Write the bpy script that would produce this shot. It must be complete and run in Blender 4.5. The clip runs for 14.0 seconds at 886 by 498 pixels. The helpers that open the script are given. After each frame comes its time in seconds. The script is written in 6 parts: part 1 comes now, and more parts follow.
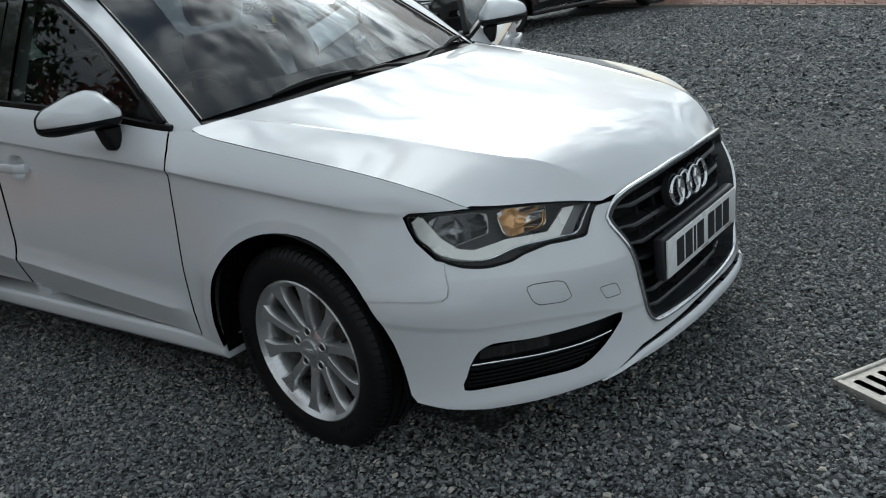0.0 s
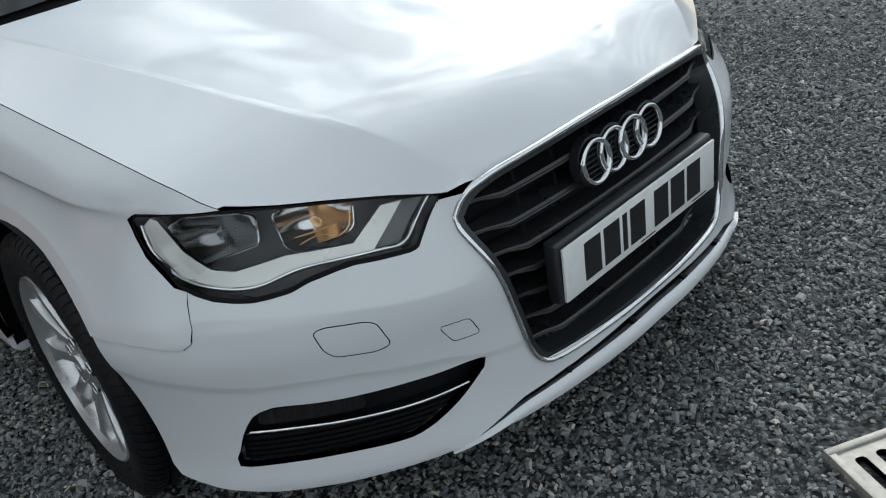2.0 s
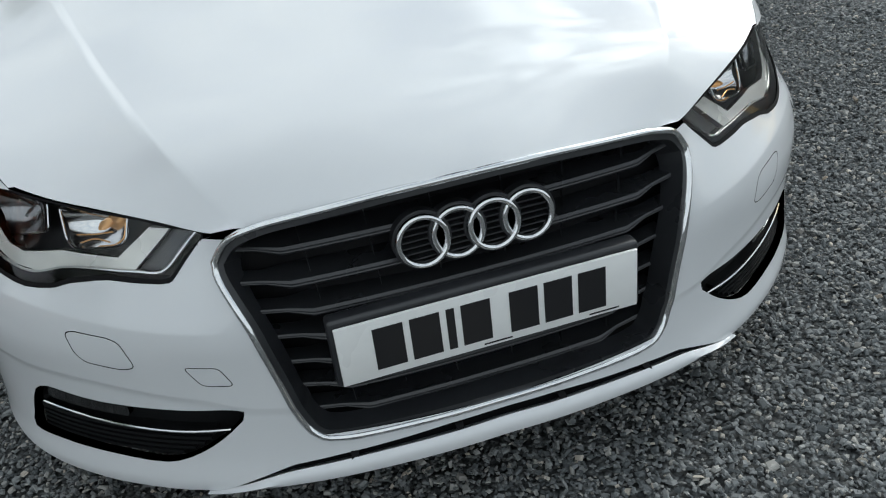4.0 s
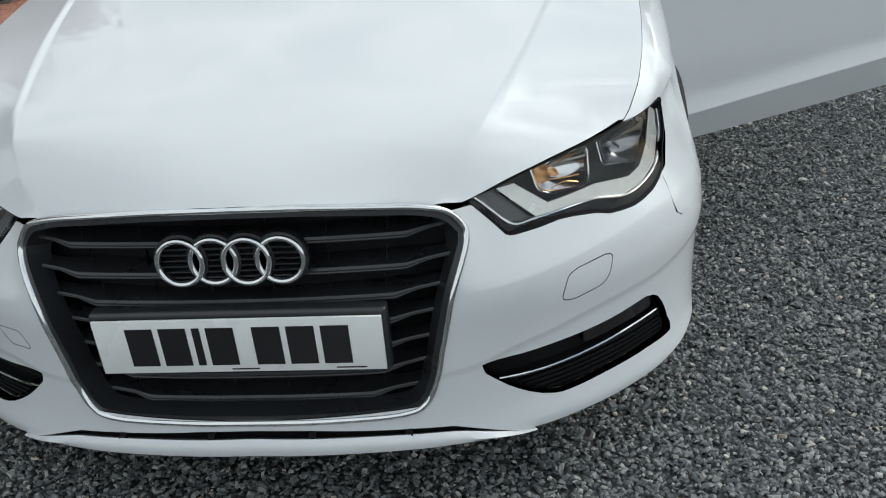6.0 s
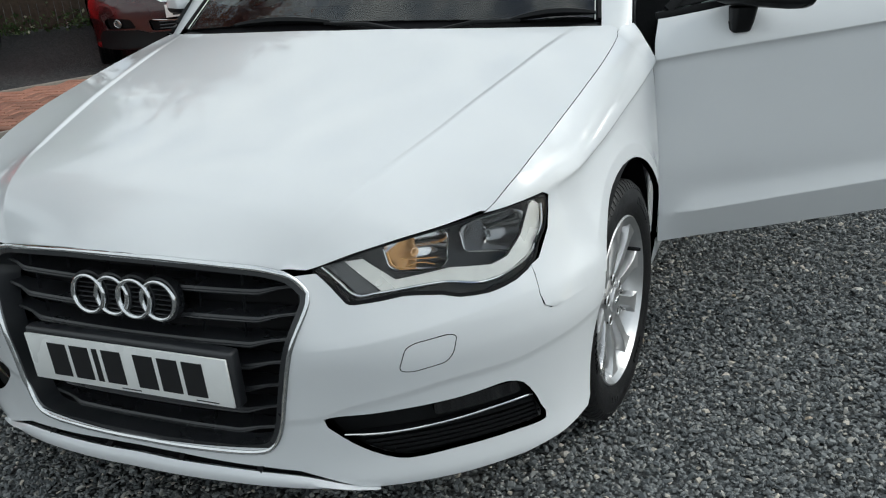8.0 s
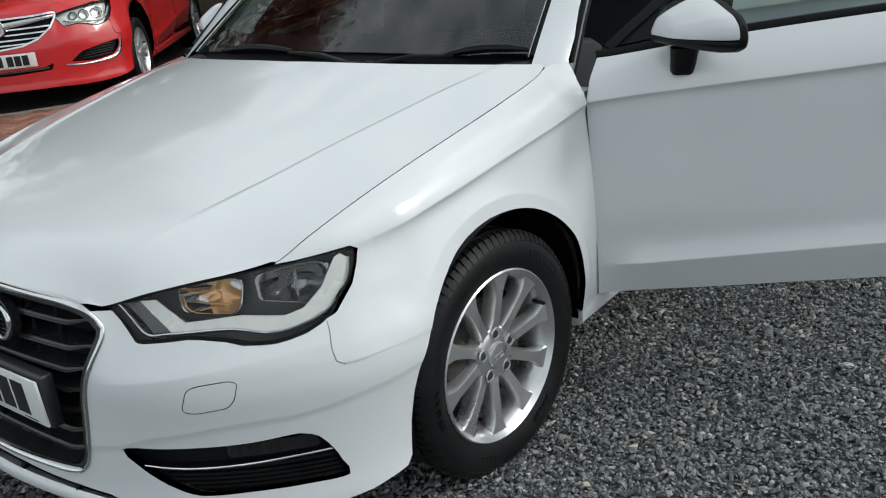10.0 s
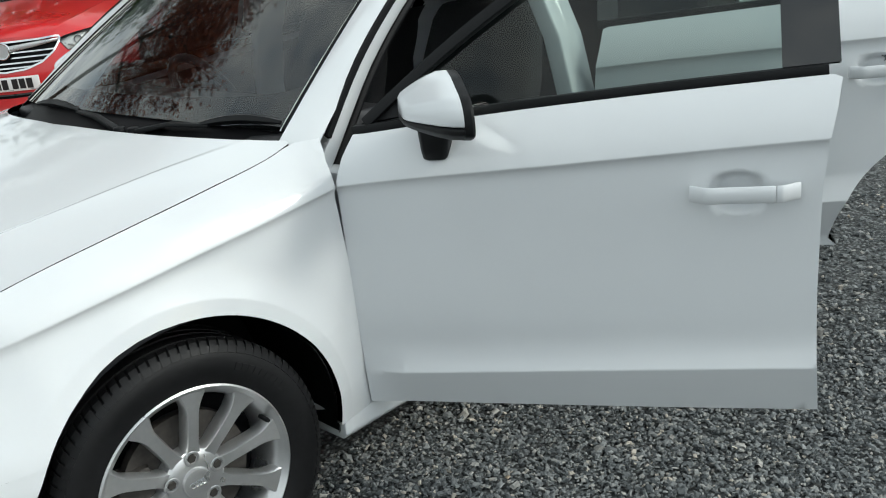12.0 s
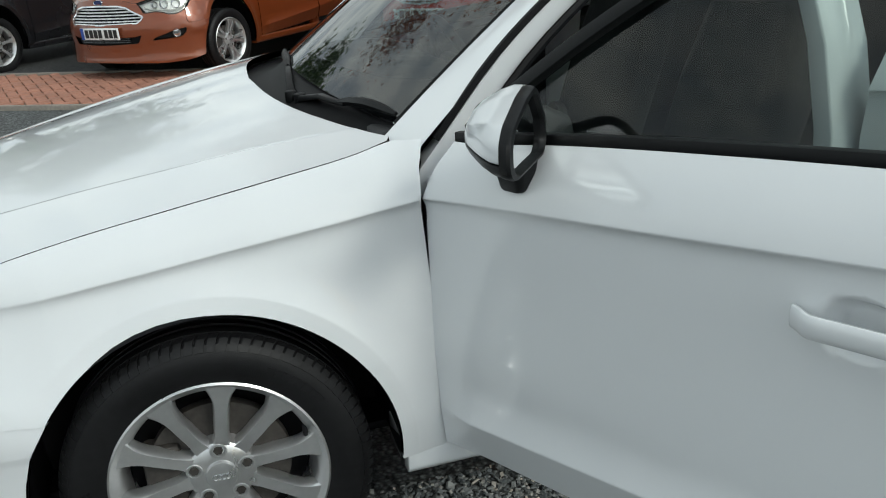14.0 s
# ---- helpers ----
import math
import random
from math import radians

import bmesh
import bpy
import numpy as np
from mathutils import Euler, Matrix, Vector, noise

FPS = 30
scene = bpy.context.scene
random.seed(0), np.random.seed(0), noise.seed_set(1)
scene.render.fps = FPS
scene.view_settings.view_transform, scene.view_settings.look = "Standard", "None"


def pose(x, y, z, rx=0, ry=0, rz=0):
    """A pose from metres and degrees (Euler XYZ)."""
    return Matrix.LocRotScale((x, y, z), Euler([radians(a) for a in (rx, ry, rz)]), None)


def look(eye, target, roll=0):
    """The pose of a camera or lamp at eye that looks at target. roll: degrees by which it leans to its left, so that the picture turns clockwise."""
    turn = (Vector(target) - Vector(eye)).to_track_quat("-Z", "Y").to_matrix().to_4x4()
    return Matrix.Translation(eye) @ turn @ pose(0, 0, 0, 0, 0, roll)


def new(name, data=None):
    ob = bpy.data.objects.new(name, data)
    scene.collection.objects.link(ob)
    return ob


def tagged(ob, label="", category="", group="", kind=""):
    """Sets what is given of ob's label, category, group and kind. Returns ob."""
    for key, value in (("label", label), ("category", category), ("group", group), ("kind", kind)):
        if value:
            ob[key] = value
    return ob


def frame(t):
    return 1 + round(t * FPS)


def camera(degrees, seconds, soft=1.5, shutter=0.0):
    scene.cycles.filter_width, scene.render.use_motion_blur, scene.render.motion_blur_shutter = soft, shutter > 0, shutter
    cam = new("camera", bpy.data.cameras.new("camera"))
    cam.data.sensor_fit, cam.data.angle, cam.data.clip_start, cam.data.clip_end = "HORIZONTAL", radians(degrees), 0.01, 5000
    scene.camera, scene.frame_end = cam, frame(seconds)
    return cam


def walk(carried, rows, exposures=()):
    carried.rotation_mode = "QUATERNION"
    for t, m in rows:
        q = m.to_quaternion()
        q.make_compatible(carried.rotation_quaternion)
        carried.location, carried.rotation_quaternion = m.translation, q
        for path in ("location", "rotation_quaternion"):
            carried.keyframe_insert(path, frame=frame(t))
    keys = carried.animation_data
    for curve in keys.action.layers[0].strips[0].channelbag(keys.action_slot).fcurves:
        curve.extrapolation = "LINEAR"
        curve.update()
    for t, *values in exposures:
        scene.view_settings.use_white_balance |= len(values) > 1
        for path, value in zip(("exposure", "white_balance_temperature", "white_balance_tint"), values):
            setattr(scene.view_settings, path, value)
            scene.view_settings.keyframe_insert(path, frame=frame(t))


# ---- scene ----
# ---- the camera and its walk ----
cam = camera(52.5, 14.0, soft=1.1)
PATH = [
    (0, (-2.424, -1.84, 1.356), (-0.964, -0.636, 0.708), -8.4),
    (0.5, (-2.131, -1.769, 1.326), (-0.708, -0.559, 0.612), -9.0),
    (1, (-1.833, -1.753, 1.3), (-0.496, -0.512, 0.481), -10.2),
    (1.5, (-1.57, -1.778, 1.293), (-0.335, -0.485, 0.397), -10.5),
    (2, (-1.31, -1.747, 1.273), (-0.156, -0.413, 0.331), -11.0),
    (2.5, (-1.064, -1.821, 1.27), (-0.065, -0.377, 0.312), -11.8),
    (2.7, (-0.965, -1.862, 1.28), (-0.039, -0.381, 0.306), -11.8),
    (4.8, (-0.012, -2.035, 1.245), (0.104, -0.274, 0.303), -5.2),
    (5, (0.075, -2.039, 1.252), (0.126, -0.27, 0.32), -5.1),
    (5.5, (0.333, -2.12, 1.268), (0.261, -0.344, 0.351), -5.1),
    (6, (0.521, -2.15, 1.274), (0.323, -0.372, 0.379), -4.6),
    (6.5, (0.663, -2.103, 1.282), (0.246, -0.355, 0.405), -5.2),
    (7, (0.871, -2.144, 1.305), (0.279, -0.427, 0.467), -5.3),
    (7.5, (1.112, -2.181, 1.321), (0.451, -0.462, 0.542), -4.6),
    (7.7, (1.184, -2.154, 1.315), (0.5, -0.435, 0.555), -4.6),
    (9.8, (1.935, -1.691, 1.343), (0.775, -0.223, 0.636), -6.0),
    (10, (2.007, -1.609, 1.34), (0.834, -0.154, 0.627), -6.1),
    (10.5, (2.225, -1.446, 1.344), (0.977, -0.056, 0.629), -5.3),
    (11, (2.29, -1.264, 1.329), (1.004, 0.091, 0.614), -5.4),
    (11.5, (2.329, -1.047, 1.345), (1.036, 0.308, 0.646), -6.7),
    (12, (2.426, -0.757, 1.341), (1.088, 0.569, 0.672), -6.2),
    (12.5, (2.453, -0.557, 1.36), (0.936, 0.568, 0.701), -4.9),
    (13, (2.402, -0.423, 1.353), (0.688, 0.325, 0.643), -5.1),
    (13.5, (2.478, -0.211, 1.344), (0.681, 0.293, 0.625), -4.8),
    (14, (2.499, 0.05, 1.342), (0.695, 0.55, 0.638), -4.4),
]
walk(cam, [(t, look(eye, target, roll)) for t, eye, target, roll in PATH],
     exposures=[(0, -.04, 6120, 4), (1, .06, 6120, 4), (2, .22, 6150, 5), (5, .38, 6300, 5), (7.5, .32, 6330, 4), (10, .20, 6350, 4), (11, .28, 6400, 2), (12, .52, 6400, 2), (12.5, .60, 6400, 2), (13, .20, 6400, 1), (13.5, -.06, 6350, 1), (14, .30, 6400, 1)])

# ---- sky, sun ----
SUN = Vector((.72, .37, .59)).normalized()
world = bpy.data.worlds.new("sky")
scene.world = world
world.use_nodes = True
wt = world.node_tree
wt.nodes.clear()


def wn(kind, **kw):
    n = wt.nodes.new(kind)
    for k, v in kw.items():
        if k in n.inputs:
            n.inputs[k].default_value = v
    return n


sky = wt.nodes.new("ShaderNodeTexSky")
sky.sky_type = "NISHITA"
sky.sun_disc = False
sky.sun_elevation = radians(36.1)
sky.sun_rotation = radians(62.8)
sky.air_density, sky.dust_density = 1.0, 1.5
tc = wt.nodes.new("ShaderNodeTexCoord")
mp = wt.nodes.new("ShaderNodeMapping")
mp.inputs["Scale"].default_value = (1.0, 1.0, 2.2)
mp.inputs["Location"].default_value = (.35, .1, .2)
cl = wn("ShaderNodeTexNoise", Scale=3.4, Detail=10.0, Roughness=.56, Distortion=.35)
cr = wt.nodes.new("ShaderNodeValToRGB")
cr.color_ramp.elements[0].position, cr.color_ramp.elements[1].position = .40, .50
c2 = wn("ShaderNodeTexNoise", Scale=8.5, Detail=10.0, Roughness=.60, Distortion=.45)
cb = wt.nodes.new("ShaderNodeValToRGB")
cb.color_ramp.elements[0].position, cb.color_ramp.elements[1].position = .34, .66
cb.color_ramp.elements[0].color, cb.color_ramp.elements[1].color = (5.0, 5.6, 6.5, 1), (11.4, 11.6, 11.5, 1)
# thin cloud glows round the sun
geo = wt.nodes.new("ShaderNodeVectorMath")
geo.operation = "DOT_PRODUCT"
geo.inputs[1].default_value = SUN
nv = wt.nodes.new("ShaderNodeVectorMath")
nv.operation = "NORMALIZE"
glow = []
for lo, peak in ((.78, 24.0), (.965, 30.0)):
    g = wt.nodes.new("ShaderNodeMapRange")
    g.interpolation_type = "SMOOTHSTEP"
    for k, v in (("From Min", lo), ("From Max", 1.0), ("To Min", 0.0), ("To Max", peak)):
        g.inputs[k].default_value = v
    glow.append(g)
gs = wt.nodes.new("ShaderNodeMath")
gs.operation = "ADD"
gm = wt.nodes.new("ShaderNodeMath")
gm.operation = "MULTIPLY"
gr = wt.nodes.new("ShaderNodeMapRange")
for k, v in (("From Min", .40), ("From Max", .62), ("To Min", .06), ("To Max", 1.5)):
    gr.inputs[k].default_value = v
# the cloud breaks up towards the sun and closes away from it
far = wt.nodes.new("ShaderNodeMapRange")
for k, v in (("From Min", .30), ("From Max", .78), ("To Min", 1.0), ("To Max", 0.0)):
    far.inputs[k].default_value = v
cover = wt.nodes.new("ShaderNodeMath")
cover.operation = "MAXIMUM"
ad = wt.nodes.new("ShaderNodeMixRGB")
ad.blend_type = "ADD"
ad.inputs[0].default_value = 1.0
mx = wt.nodes.new("ShaderNodeMixRGB")
bg = wn("ShaderNodeBackground", Strength=.080)
wo = wt.nodes.new("ShaderNodeOutputWorld")
for a, b in ((tc.outputs["Generated"], mp.inputs[0]), (mp.outputs[0], cl.inputs["Vector"]), (mp.outputs[0], c2.inputs["Vector"]), (cl.outputs[0], cr.inputs[0]), (c2.outputs[0], cb.inputs[0]),
             (tc.outputs["Generated"], nv.inputs[0]), (nv.outputs[0], geo.inputs[0]), (geo.outputs["Value"], glow[0].inputs[0]), (geo.outputs["Value"], glow[1].inputs[0]), (glow[0].outputs[0], gs.inputs[0]), (glow[1].outputs[0], gs.inputs[1]),
             (c2.outputs[0], gr.inputs[0]), (gs.outputs[0], gm.inputs[0]), (gr.outputs[0], gm.inputs[1]), (cb.outputs[0], ad.inputs[1]), (gm.outputs[0], ad.inputs[2]),
             (cr.outputs[0], cover.inputs[0]), (geo.outputs["Value"], far.inputs[0]), (far.outputs[0], cover.inputs[1]), (cover.outputs[0], mx.inputs[0]), (sky.outputs[0], mx.inputs[1]), (ad.outputs[0], mx.inputs[2]), (mx.outputs[0], bg.inputs[0]), (bg.outputs[0], wo.inputs[0])):
    wt.links.new(a, b)
sun = new("sun", bpy.data.lights.new("sun", "SUN"))
sun.data.energy, sun.data.angle, sun.data.color = .78, radians(11), (1.0, .96, .90)
sun.matrix_world = look(SUN * 30, (0, 0, 0))

# ---- materials ----


def mat(name, color, rough=.5, metal=0.0, coat=0.0, vary=.0, scale=40.0, bump=0.0, bscale=200.0, spec=.5, emit=None, power=0.0):
    m = bpy.data.materials.new(name)
    m.use_nodes = True
    nt = m.node_tree
    p = nt.nodes["Principled BSDF"]
    p.inputs["Base Color"].default_value = (*color, 1)
    p.inputs["Roughness"].default_value = rough
    p.inputs["Metallic"].default_value = metal
    p.inputs["Coat Weight"].default_value = coat
    p.inputs["Coat Roughness"].default_value = .045
    p.inputs["Specular IOR Level"].default_value = spec
    co = nt.nodes.new("ShaderNodeTexCoord")
    if vary:
        n1 = nt.nodes.new("ShaderNodeTexNoise")
        n1.inputs["Scale"].default_value, n1.inputs["Detail"].default_value = scale, 6
        n2 = nt.nodes.new("ShaderNodeTexNoise")
        n2.inputs["Scale"].default_value, n2.inputs["Detail"].default_value = scale / 9, 3
        ma = nt.nodes.new("ShaderNodeMath")
        ma.operation = "ADD"
        mr = nt.nodes.new("ShaderNodeMapRange")
        mr.inputs["From Min"].default_value, mr.inputs["From Max"].default_value = .7, 1.3
        mr.inputs["To Min"].default_value, mr.inputs["To Max"].default_value = 1 - vary, 1 + vary
        mu = nt.nodes.new("ShaderNodeMixRGB")
        mu.blend_type = "MULTIPLY"
        mu.inputs[0].default_value = 1
        mu.inputs[1].default_value = (*color, 1)
        for a, b in ((co.outputs["Object"], n1.inputs[0]), (co.outputs["Object"], n2.inputs[0]), (n1.outputs[0], ma.inputs[0]), (n2.outputs[0], ma.inputs[1]), (ma.outputs[0], mr.inputs[0]), (mr.outputs[0], mu.inputs[2]), (mu.outputs[0], p.inputs["Base Color"])):
            nt.links.new(a, b)
        rr = nt.nodes.new("ShaderNodeMapRange")
        rr.inputs["From Min"].default_value, rr.inputs["From Max"].default_value = .35, .65
        rr.inputs["To Min"].default_value, rr.inputs["To Max"].default_value = max(rough - .08, .02), min(rough + .08, 1)
        nt.links.new(n2.outputs[0], rr.inputs[0])
        nt.links.new(rr.outputs[0], p.inputs["Roughness"])
    if bump:
        nb = nt.nodes.new("ShaderNodeTexNoise")
        nb.inputs["Scale"].default_value, nb.inputs["Detail"].default_value = bscale, 4
        bu = nt.nodes.new("ShaderNodeBump")
        bu.inputs["Strength"].default_value, bu.inputs["Distance"].default_value = bump, .002
        nt.links.new(co.outputs["Object"], nb.inputs[0])
        nt.links.new(nb.outputs[0], bu.inputs["Height"])
        nt.links.new(bu.outputs[0], p.inputs["Normal"])
    if emit:
        p.inputs["Emission Color"].default_value = (*emit, 1)
        p.inputs["Emission Strength"].default_value = power
    return m


def glass(name, tint, rough=0.0, ior=1.5):
    """A thin pane: it lets through what it does not mirror."""
    m = bpy.data.materials.new(name)
    m.use_nodes = True
    nt = m.node_tree
    nt.nodes.clear()
    tr, go, fr, mi, ou = (nt.nodes.new("ShaderNode" + k) for k in ("BsdfTransparent", "BsdfGlossy", "Fresnel", "MixShader", "OutputMaterial"))
    tr.inputs[0].default_value = (*tint, 1)
    go.inputs["Roughness"].default_value = rough
    fr.inputs[0].default_value = ior
    for a, b in ((fr.outputs[0], mi.inputs[0]), (tr.outputs[0], mi.inputs[1]), (go.outputs[0], mi.inputs[2]), (mi.outputs[0], ou.inputs[0])):
        nt.links.new(a, b)
    return m


WHITE = mat("white_paint", (.68, .698, .715), .36, 0, 1.0, .015, 7, .0, spec=.25)
# rubber and black trim; as a panel's rim it paints the gap's shade
SEAL_AND_SHADE = mat("seal_and_gap_shade", (.006, .006, .007), .55, spec=.12)
PLASTIC = mat("black_plastic", (.0065, .007, .0078), .44, vary=.15, scale=90, bump=.10, bscale=900, spec=.20)
GRILLEBLACK = mat("grille_black", (.022, .0235, .0265), .33, vary=.12, scale=70, bump=.06, bscale=900, spec=.6)
GLOSSBLACK = mat("gloss_black", (.010, .010, .011), .12, coat=.6)
RUBBER = mat("tyre_rubber", (.007, .007, .0078), .50, vary=.35, scale=60, bump=.25, bscale=400, spec=.28)
CHROME = mat("chrome", (.74, .75, .76), .10, 1.0, vary=.05, scale=30)
ALLOY = mat("alloy_silver", (.64, .64, .645), .34, .85, .0, .06, 60)
DULL = mat("dull_steel", (.045, .04, .036), .6, .3, vary=.4, scale=70)
SILVER = mat("lamp_silver", (.88, .87, .83), .30, .35, vary=.06, scale=50)
RIBGREY = mat("lamp_ribs", (.16, .16, .165), .25, .3, vary=.06, scale=50)
LAMPGREY = mat("lamp_dark", (.03, .03, .033), .35, vary=.1, scale=50)
REFLECT = mat("lamp_reflector", (.75, .75, .76), .10, 1.0)
BOWLGREY = mat("dark_reflector", (.30, .30, .31), .16, 1.0)
# slight emission stands in for amber light mirrored in the headlamp bowl
AMBER = mat("amber_painted_glow", (.85, .46, .18), .18, .6, emit=(1.0, .58, .24), power=.08)
PLATEW = mat("plate_white", (.82, .83, .82), .30, coat=.5, vary=.03, scale=30)
PLATEY = mat("plate_yellow", (.70, .52, .05), .30, coat=.5, vary=.03, scale=30)
INK = mat("plate_black", (.012, .012, .014), .35)
CLOTH = mat("dark_cloth", (.017, .017, .019), .85, vary=.25, scale=120, bump=.4, bscale=900)
DASH = mat("dark_dash", (.016, .016, .018), .55, vary=.12, scale=60, bump=.25, bscale=700)
SCREEN = glass("windscreen_glass", (.40, .48, .51), .03, ior=1.78)
PANE = glass("side_glass", (.44, .52, .49), ior=1.48)
LENS = glass("lamp_lens", (.96, .97, .97), ior=1.45)
MIRROR = mat("mirror_glass", (.85, .86, .87), .02, 1.0)
REDLENS = mat("red_lens", (.35, .01, .01), .12, coat=.6)

from mathutils.geometry import delaunay_2d_cdt


# ---- the white car's skin: three smooth surfaces that all its panels are cut from ----
def smooth(xs, ys):
    """A smooth curve through few knots, without overshoot."""
    xs, ys = np.array(xs, float), np.array(ys, float)
    h, d = np.diff(xs), np.diff(ys) / np.diff(xs)
    m = np.r_[d[0], (d[:-1] * h[1:] + d[1:] * h[:-1]) / (h[:-1] + h[1:]), d[-1]]
    for i in range(1, len(xs) - 1):
        if d[i - 1] * d[i] <= 0:
            m[i] = 0
        else:
            m[i] = math.copysign(min(abs(m[i]), 3 * abs(d[i - 1]), 3 * abs(d[i])), m[i])

    def at(x):
        x = np.asarray(x, float)
        k = np.clip(np.searchsorted(xs, x) - 1, 0, len(xs) - 2)
        t = (x - xs[k]) / h[k]
        tc = np.clip(t, 0, 1)
        out = (2 * tc**3 - 3 * tc**2 + 1) * ys[k] + (tc**3 - 2 * tc**2 + tc) * h[k] * m[k] + (3 * tc**2 - 2 * tc**3) * ys[k + 1] + (tc**3 - tc**2) * h[k] * m[k + 1]
        return out + np.where(t < 0, t * h[k] * m[k], 0) + np.where(t > 1, (t - 1) * h[k] * m[k + 1], 0)

    return at


# plan of the nose at bumper height, by length round from the middle
_px = np.array([0, .10, .20, .29, .36, .43, .50, .57, .64, .71, .77, .82, .858, .880, .892, .898])
_py = np.array([-.853, -.850, -.840, -.824, -.805, -.781, -.752, -.714, -.667, -.610, -.550, -.487, -.415, -.345, -.275, -.20])
_pa = np.r_[0, np.cumsum(np.hypot(np.diff(_px), np.diff(_py)))]
nose_x, nose_y = smooth(_pa, _px), smooth(_pa, _py)
nose_in = smooth([.10, .15, .19, .24, .33, .40, .46, .51, .57, .60, .65, .70, .74], [.03, .004, -.008, .0, .004, .001, -.004, .004, .030, .045, .064, .079, .095])


low_edge = smooth([.30, .35, .43, .50, .57, .67, .75, .85, .92, 1.05], [.340, .346, .353, .374, .385, .401, .407, .412, .424, .44])
high_edge = smooth([.30, .40, .52, .70, .84, .92, 1.05], [.50, .500, .506, .526, .540, .545, .55])


def nose(a, z):
    """The front's skin: length round from the middle (a < 0: the car's right) and height."""
    a, z = np.asarray(a, float), np.asarray(z, float)
    s, b = np.where(a < 0, -1.0, 1.0), np.abs(a)
    e = 1e-3
    tx, ty = nose_x(b + e) - nose_x(np.maximum(b - e, 0)), nose_y(b + e) - nose_y(np.maximum(b - e, 0))
    n = np.hypot(tx, ty)
    q = np.clip((.47 - b) / .10, 0, 1)
    ins = nose_in(z) * (1 - .42 * q * q * (3 - 2 * q))
    # two soft edges run across the bumper
    d = z - low_edge(b)
    ins = ins - .0026 * np.where(d < 0, np.clip(1 + d / .016, 0, 1), np.clip(1 - d / .09, 0, 1))
    d = z - high_edge(b)
    ins = ins - .0035 * np.where(d < 0, np.clip(1 + d / .05, 0, 1), np.clip(1 - d / .03, 0, 1)) * np.clip((b - .38) / .1, 0, 1)
    x = nose_x(b) - ins * (ty / n)
    y = nose_y(b) + ins * (tx / n)
    return np.stack([s * x, y, z + 0 * a], -1)


# side: the shoulder line and what lies under and over it, by y
_sy = [-.53, -.46, -.385, -.29, -.12, .10, .30, .465, 1.0, 1.55, 2.2, 2.9, 3.4]
line_z = smooth(_sy, [.655, .685, .706, .721, .744, .772, .795, .816, .862, .905, .935, .955, .96])
line_x = smooth(_sy, [.715, .755, .790, .819, .842, .857, .867, .873, .884, .887, .880, .845, .76])
mid_x = smooth(_sy, [.785, .834, .864, .886, .897, .905, .899, .884, .888, .892, .900, .865, .77])
low_x = smooth(_sy, [.775, .815, .852, .872, .885, .888, .876, .868, .866, .866, .880, .85, .76])
_ey = [-.735, -.69, -.64, -.525, -.45, -.35, -.20, 0, .20, .36, .44]
edge_x = smooth(_ey, [.40, .475, .55, .692, .727, .749, .767, .780, .787, .784, .767])
edge_z = smooth(_ey, [.648, .668, .684, .707, .745, .778, .813, .847, .878, .903, .920])
sill_z = smooth([.44, .50, .80, 1.1, 1.55, 2.2, 2.9], [.924, .930, .966, .993, 1.024, 1.06, 1.09])
sill_x = smooth([.44, .50, 1.0, 1.55, 2.2, 2.9], [.785, .795, .812, .815, .805, .755])


wing_in = smooth([.45, .49, .53, .57, .60, .64, .70, .74], [.0045, .0055, .0076, .002, -.001, -.003, -.0065, -.007])
foot_z = smooth([.44, .50, 1.0, 1.5, 2.3, 3.2], [.355, .359, .398, .437, .49, .52])


def side(y, z, s=1.0):
    """The flank's skin at y and height z; s is -1 for the car's right."""
    y, z = np.asarray(y, float), np.asarray(z, float)
    zc, xc, xm, xl = line_z(y), line_x(y), mid_x(y), low_x(y)
    w = np.clip((y - .40) / .08, 0, 1)
    xt, zt = edge_x(np.minimum(y, .44)) * (1 - w) + sill_x(y) * w, edge_z(np.minimum(y, .44)) * (1 - w) + sill_z(y) * w
    up = np.clip((z - zc) / (zt - zc), 0, 1.3)
    above = xc + (xt - xc) * up + .010 * np.clip(4 * up * (1 - up), 0, 1)
    zm, zl = .50, .20
    t = (z - zm) / (zc - zm)
    dz = np.clip(zc - z, 0, 1)
    fade = np.clip((y + .42) / .25, 0, 1)
    upper = xm + (xc - xm) * t - .010 * np.clip(4 * t * (1 - t), 0, 1) * np.clip(t, 0, 1) - fade * .0070 * (dz / .020) * np.exp(1 - dz / .020)
    q = np.clip((zm - z) / (zm - zl), 0, 1.4)
    lower = xm + (xl - xm) * q**1.6
    x = np.where(z >= zc, above, np.where(z >= zm, upper, lower))
    # the wheel arches' flared lips
    for yc in (.008, 2.645):
        r = np.sqrt((y - yc) ** 2 + (z - .288) ** 2)
        x = x + .009 * np.clip((.482 - r) / .078, 0, 1) ** 2 * np.clip((z - .24) / .1, 0, 1) * np.clip((y - yc + .36) / .10, 0, 1)
    # the wing's front meets the bumper's skin
    x = x + wing_in(z) * np.clip((-.26 - y) / .08, 0, 1) * np.clip((zt - z) / .05, 0, 1)
    # the doors' lower crease, over the sill
    dl = z - foot_z(y)
    x = x + np.clip((y - .47) / .12, 0, 1) * np.where(dl >= 0, .019 * np.clip(1 - dl / .075, 0, 1) ** 1.6, .019 + .30 * np.maximum(dl, -.12))
    return np.stack([s * x, y + 0 * z, z + 0 * y], -1)


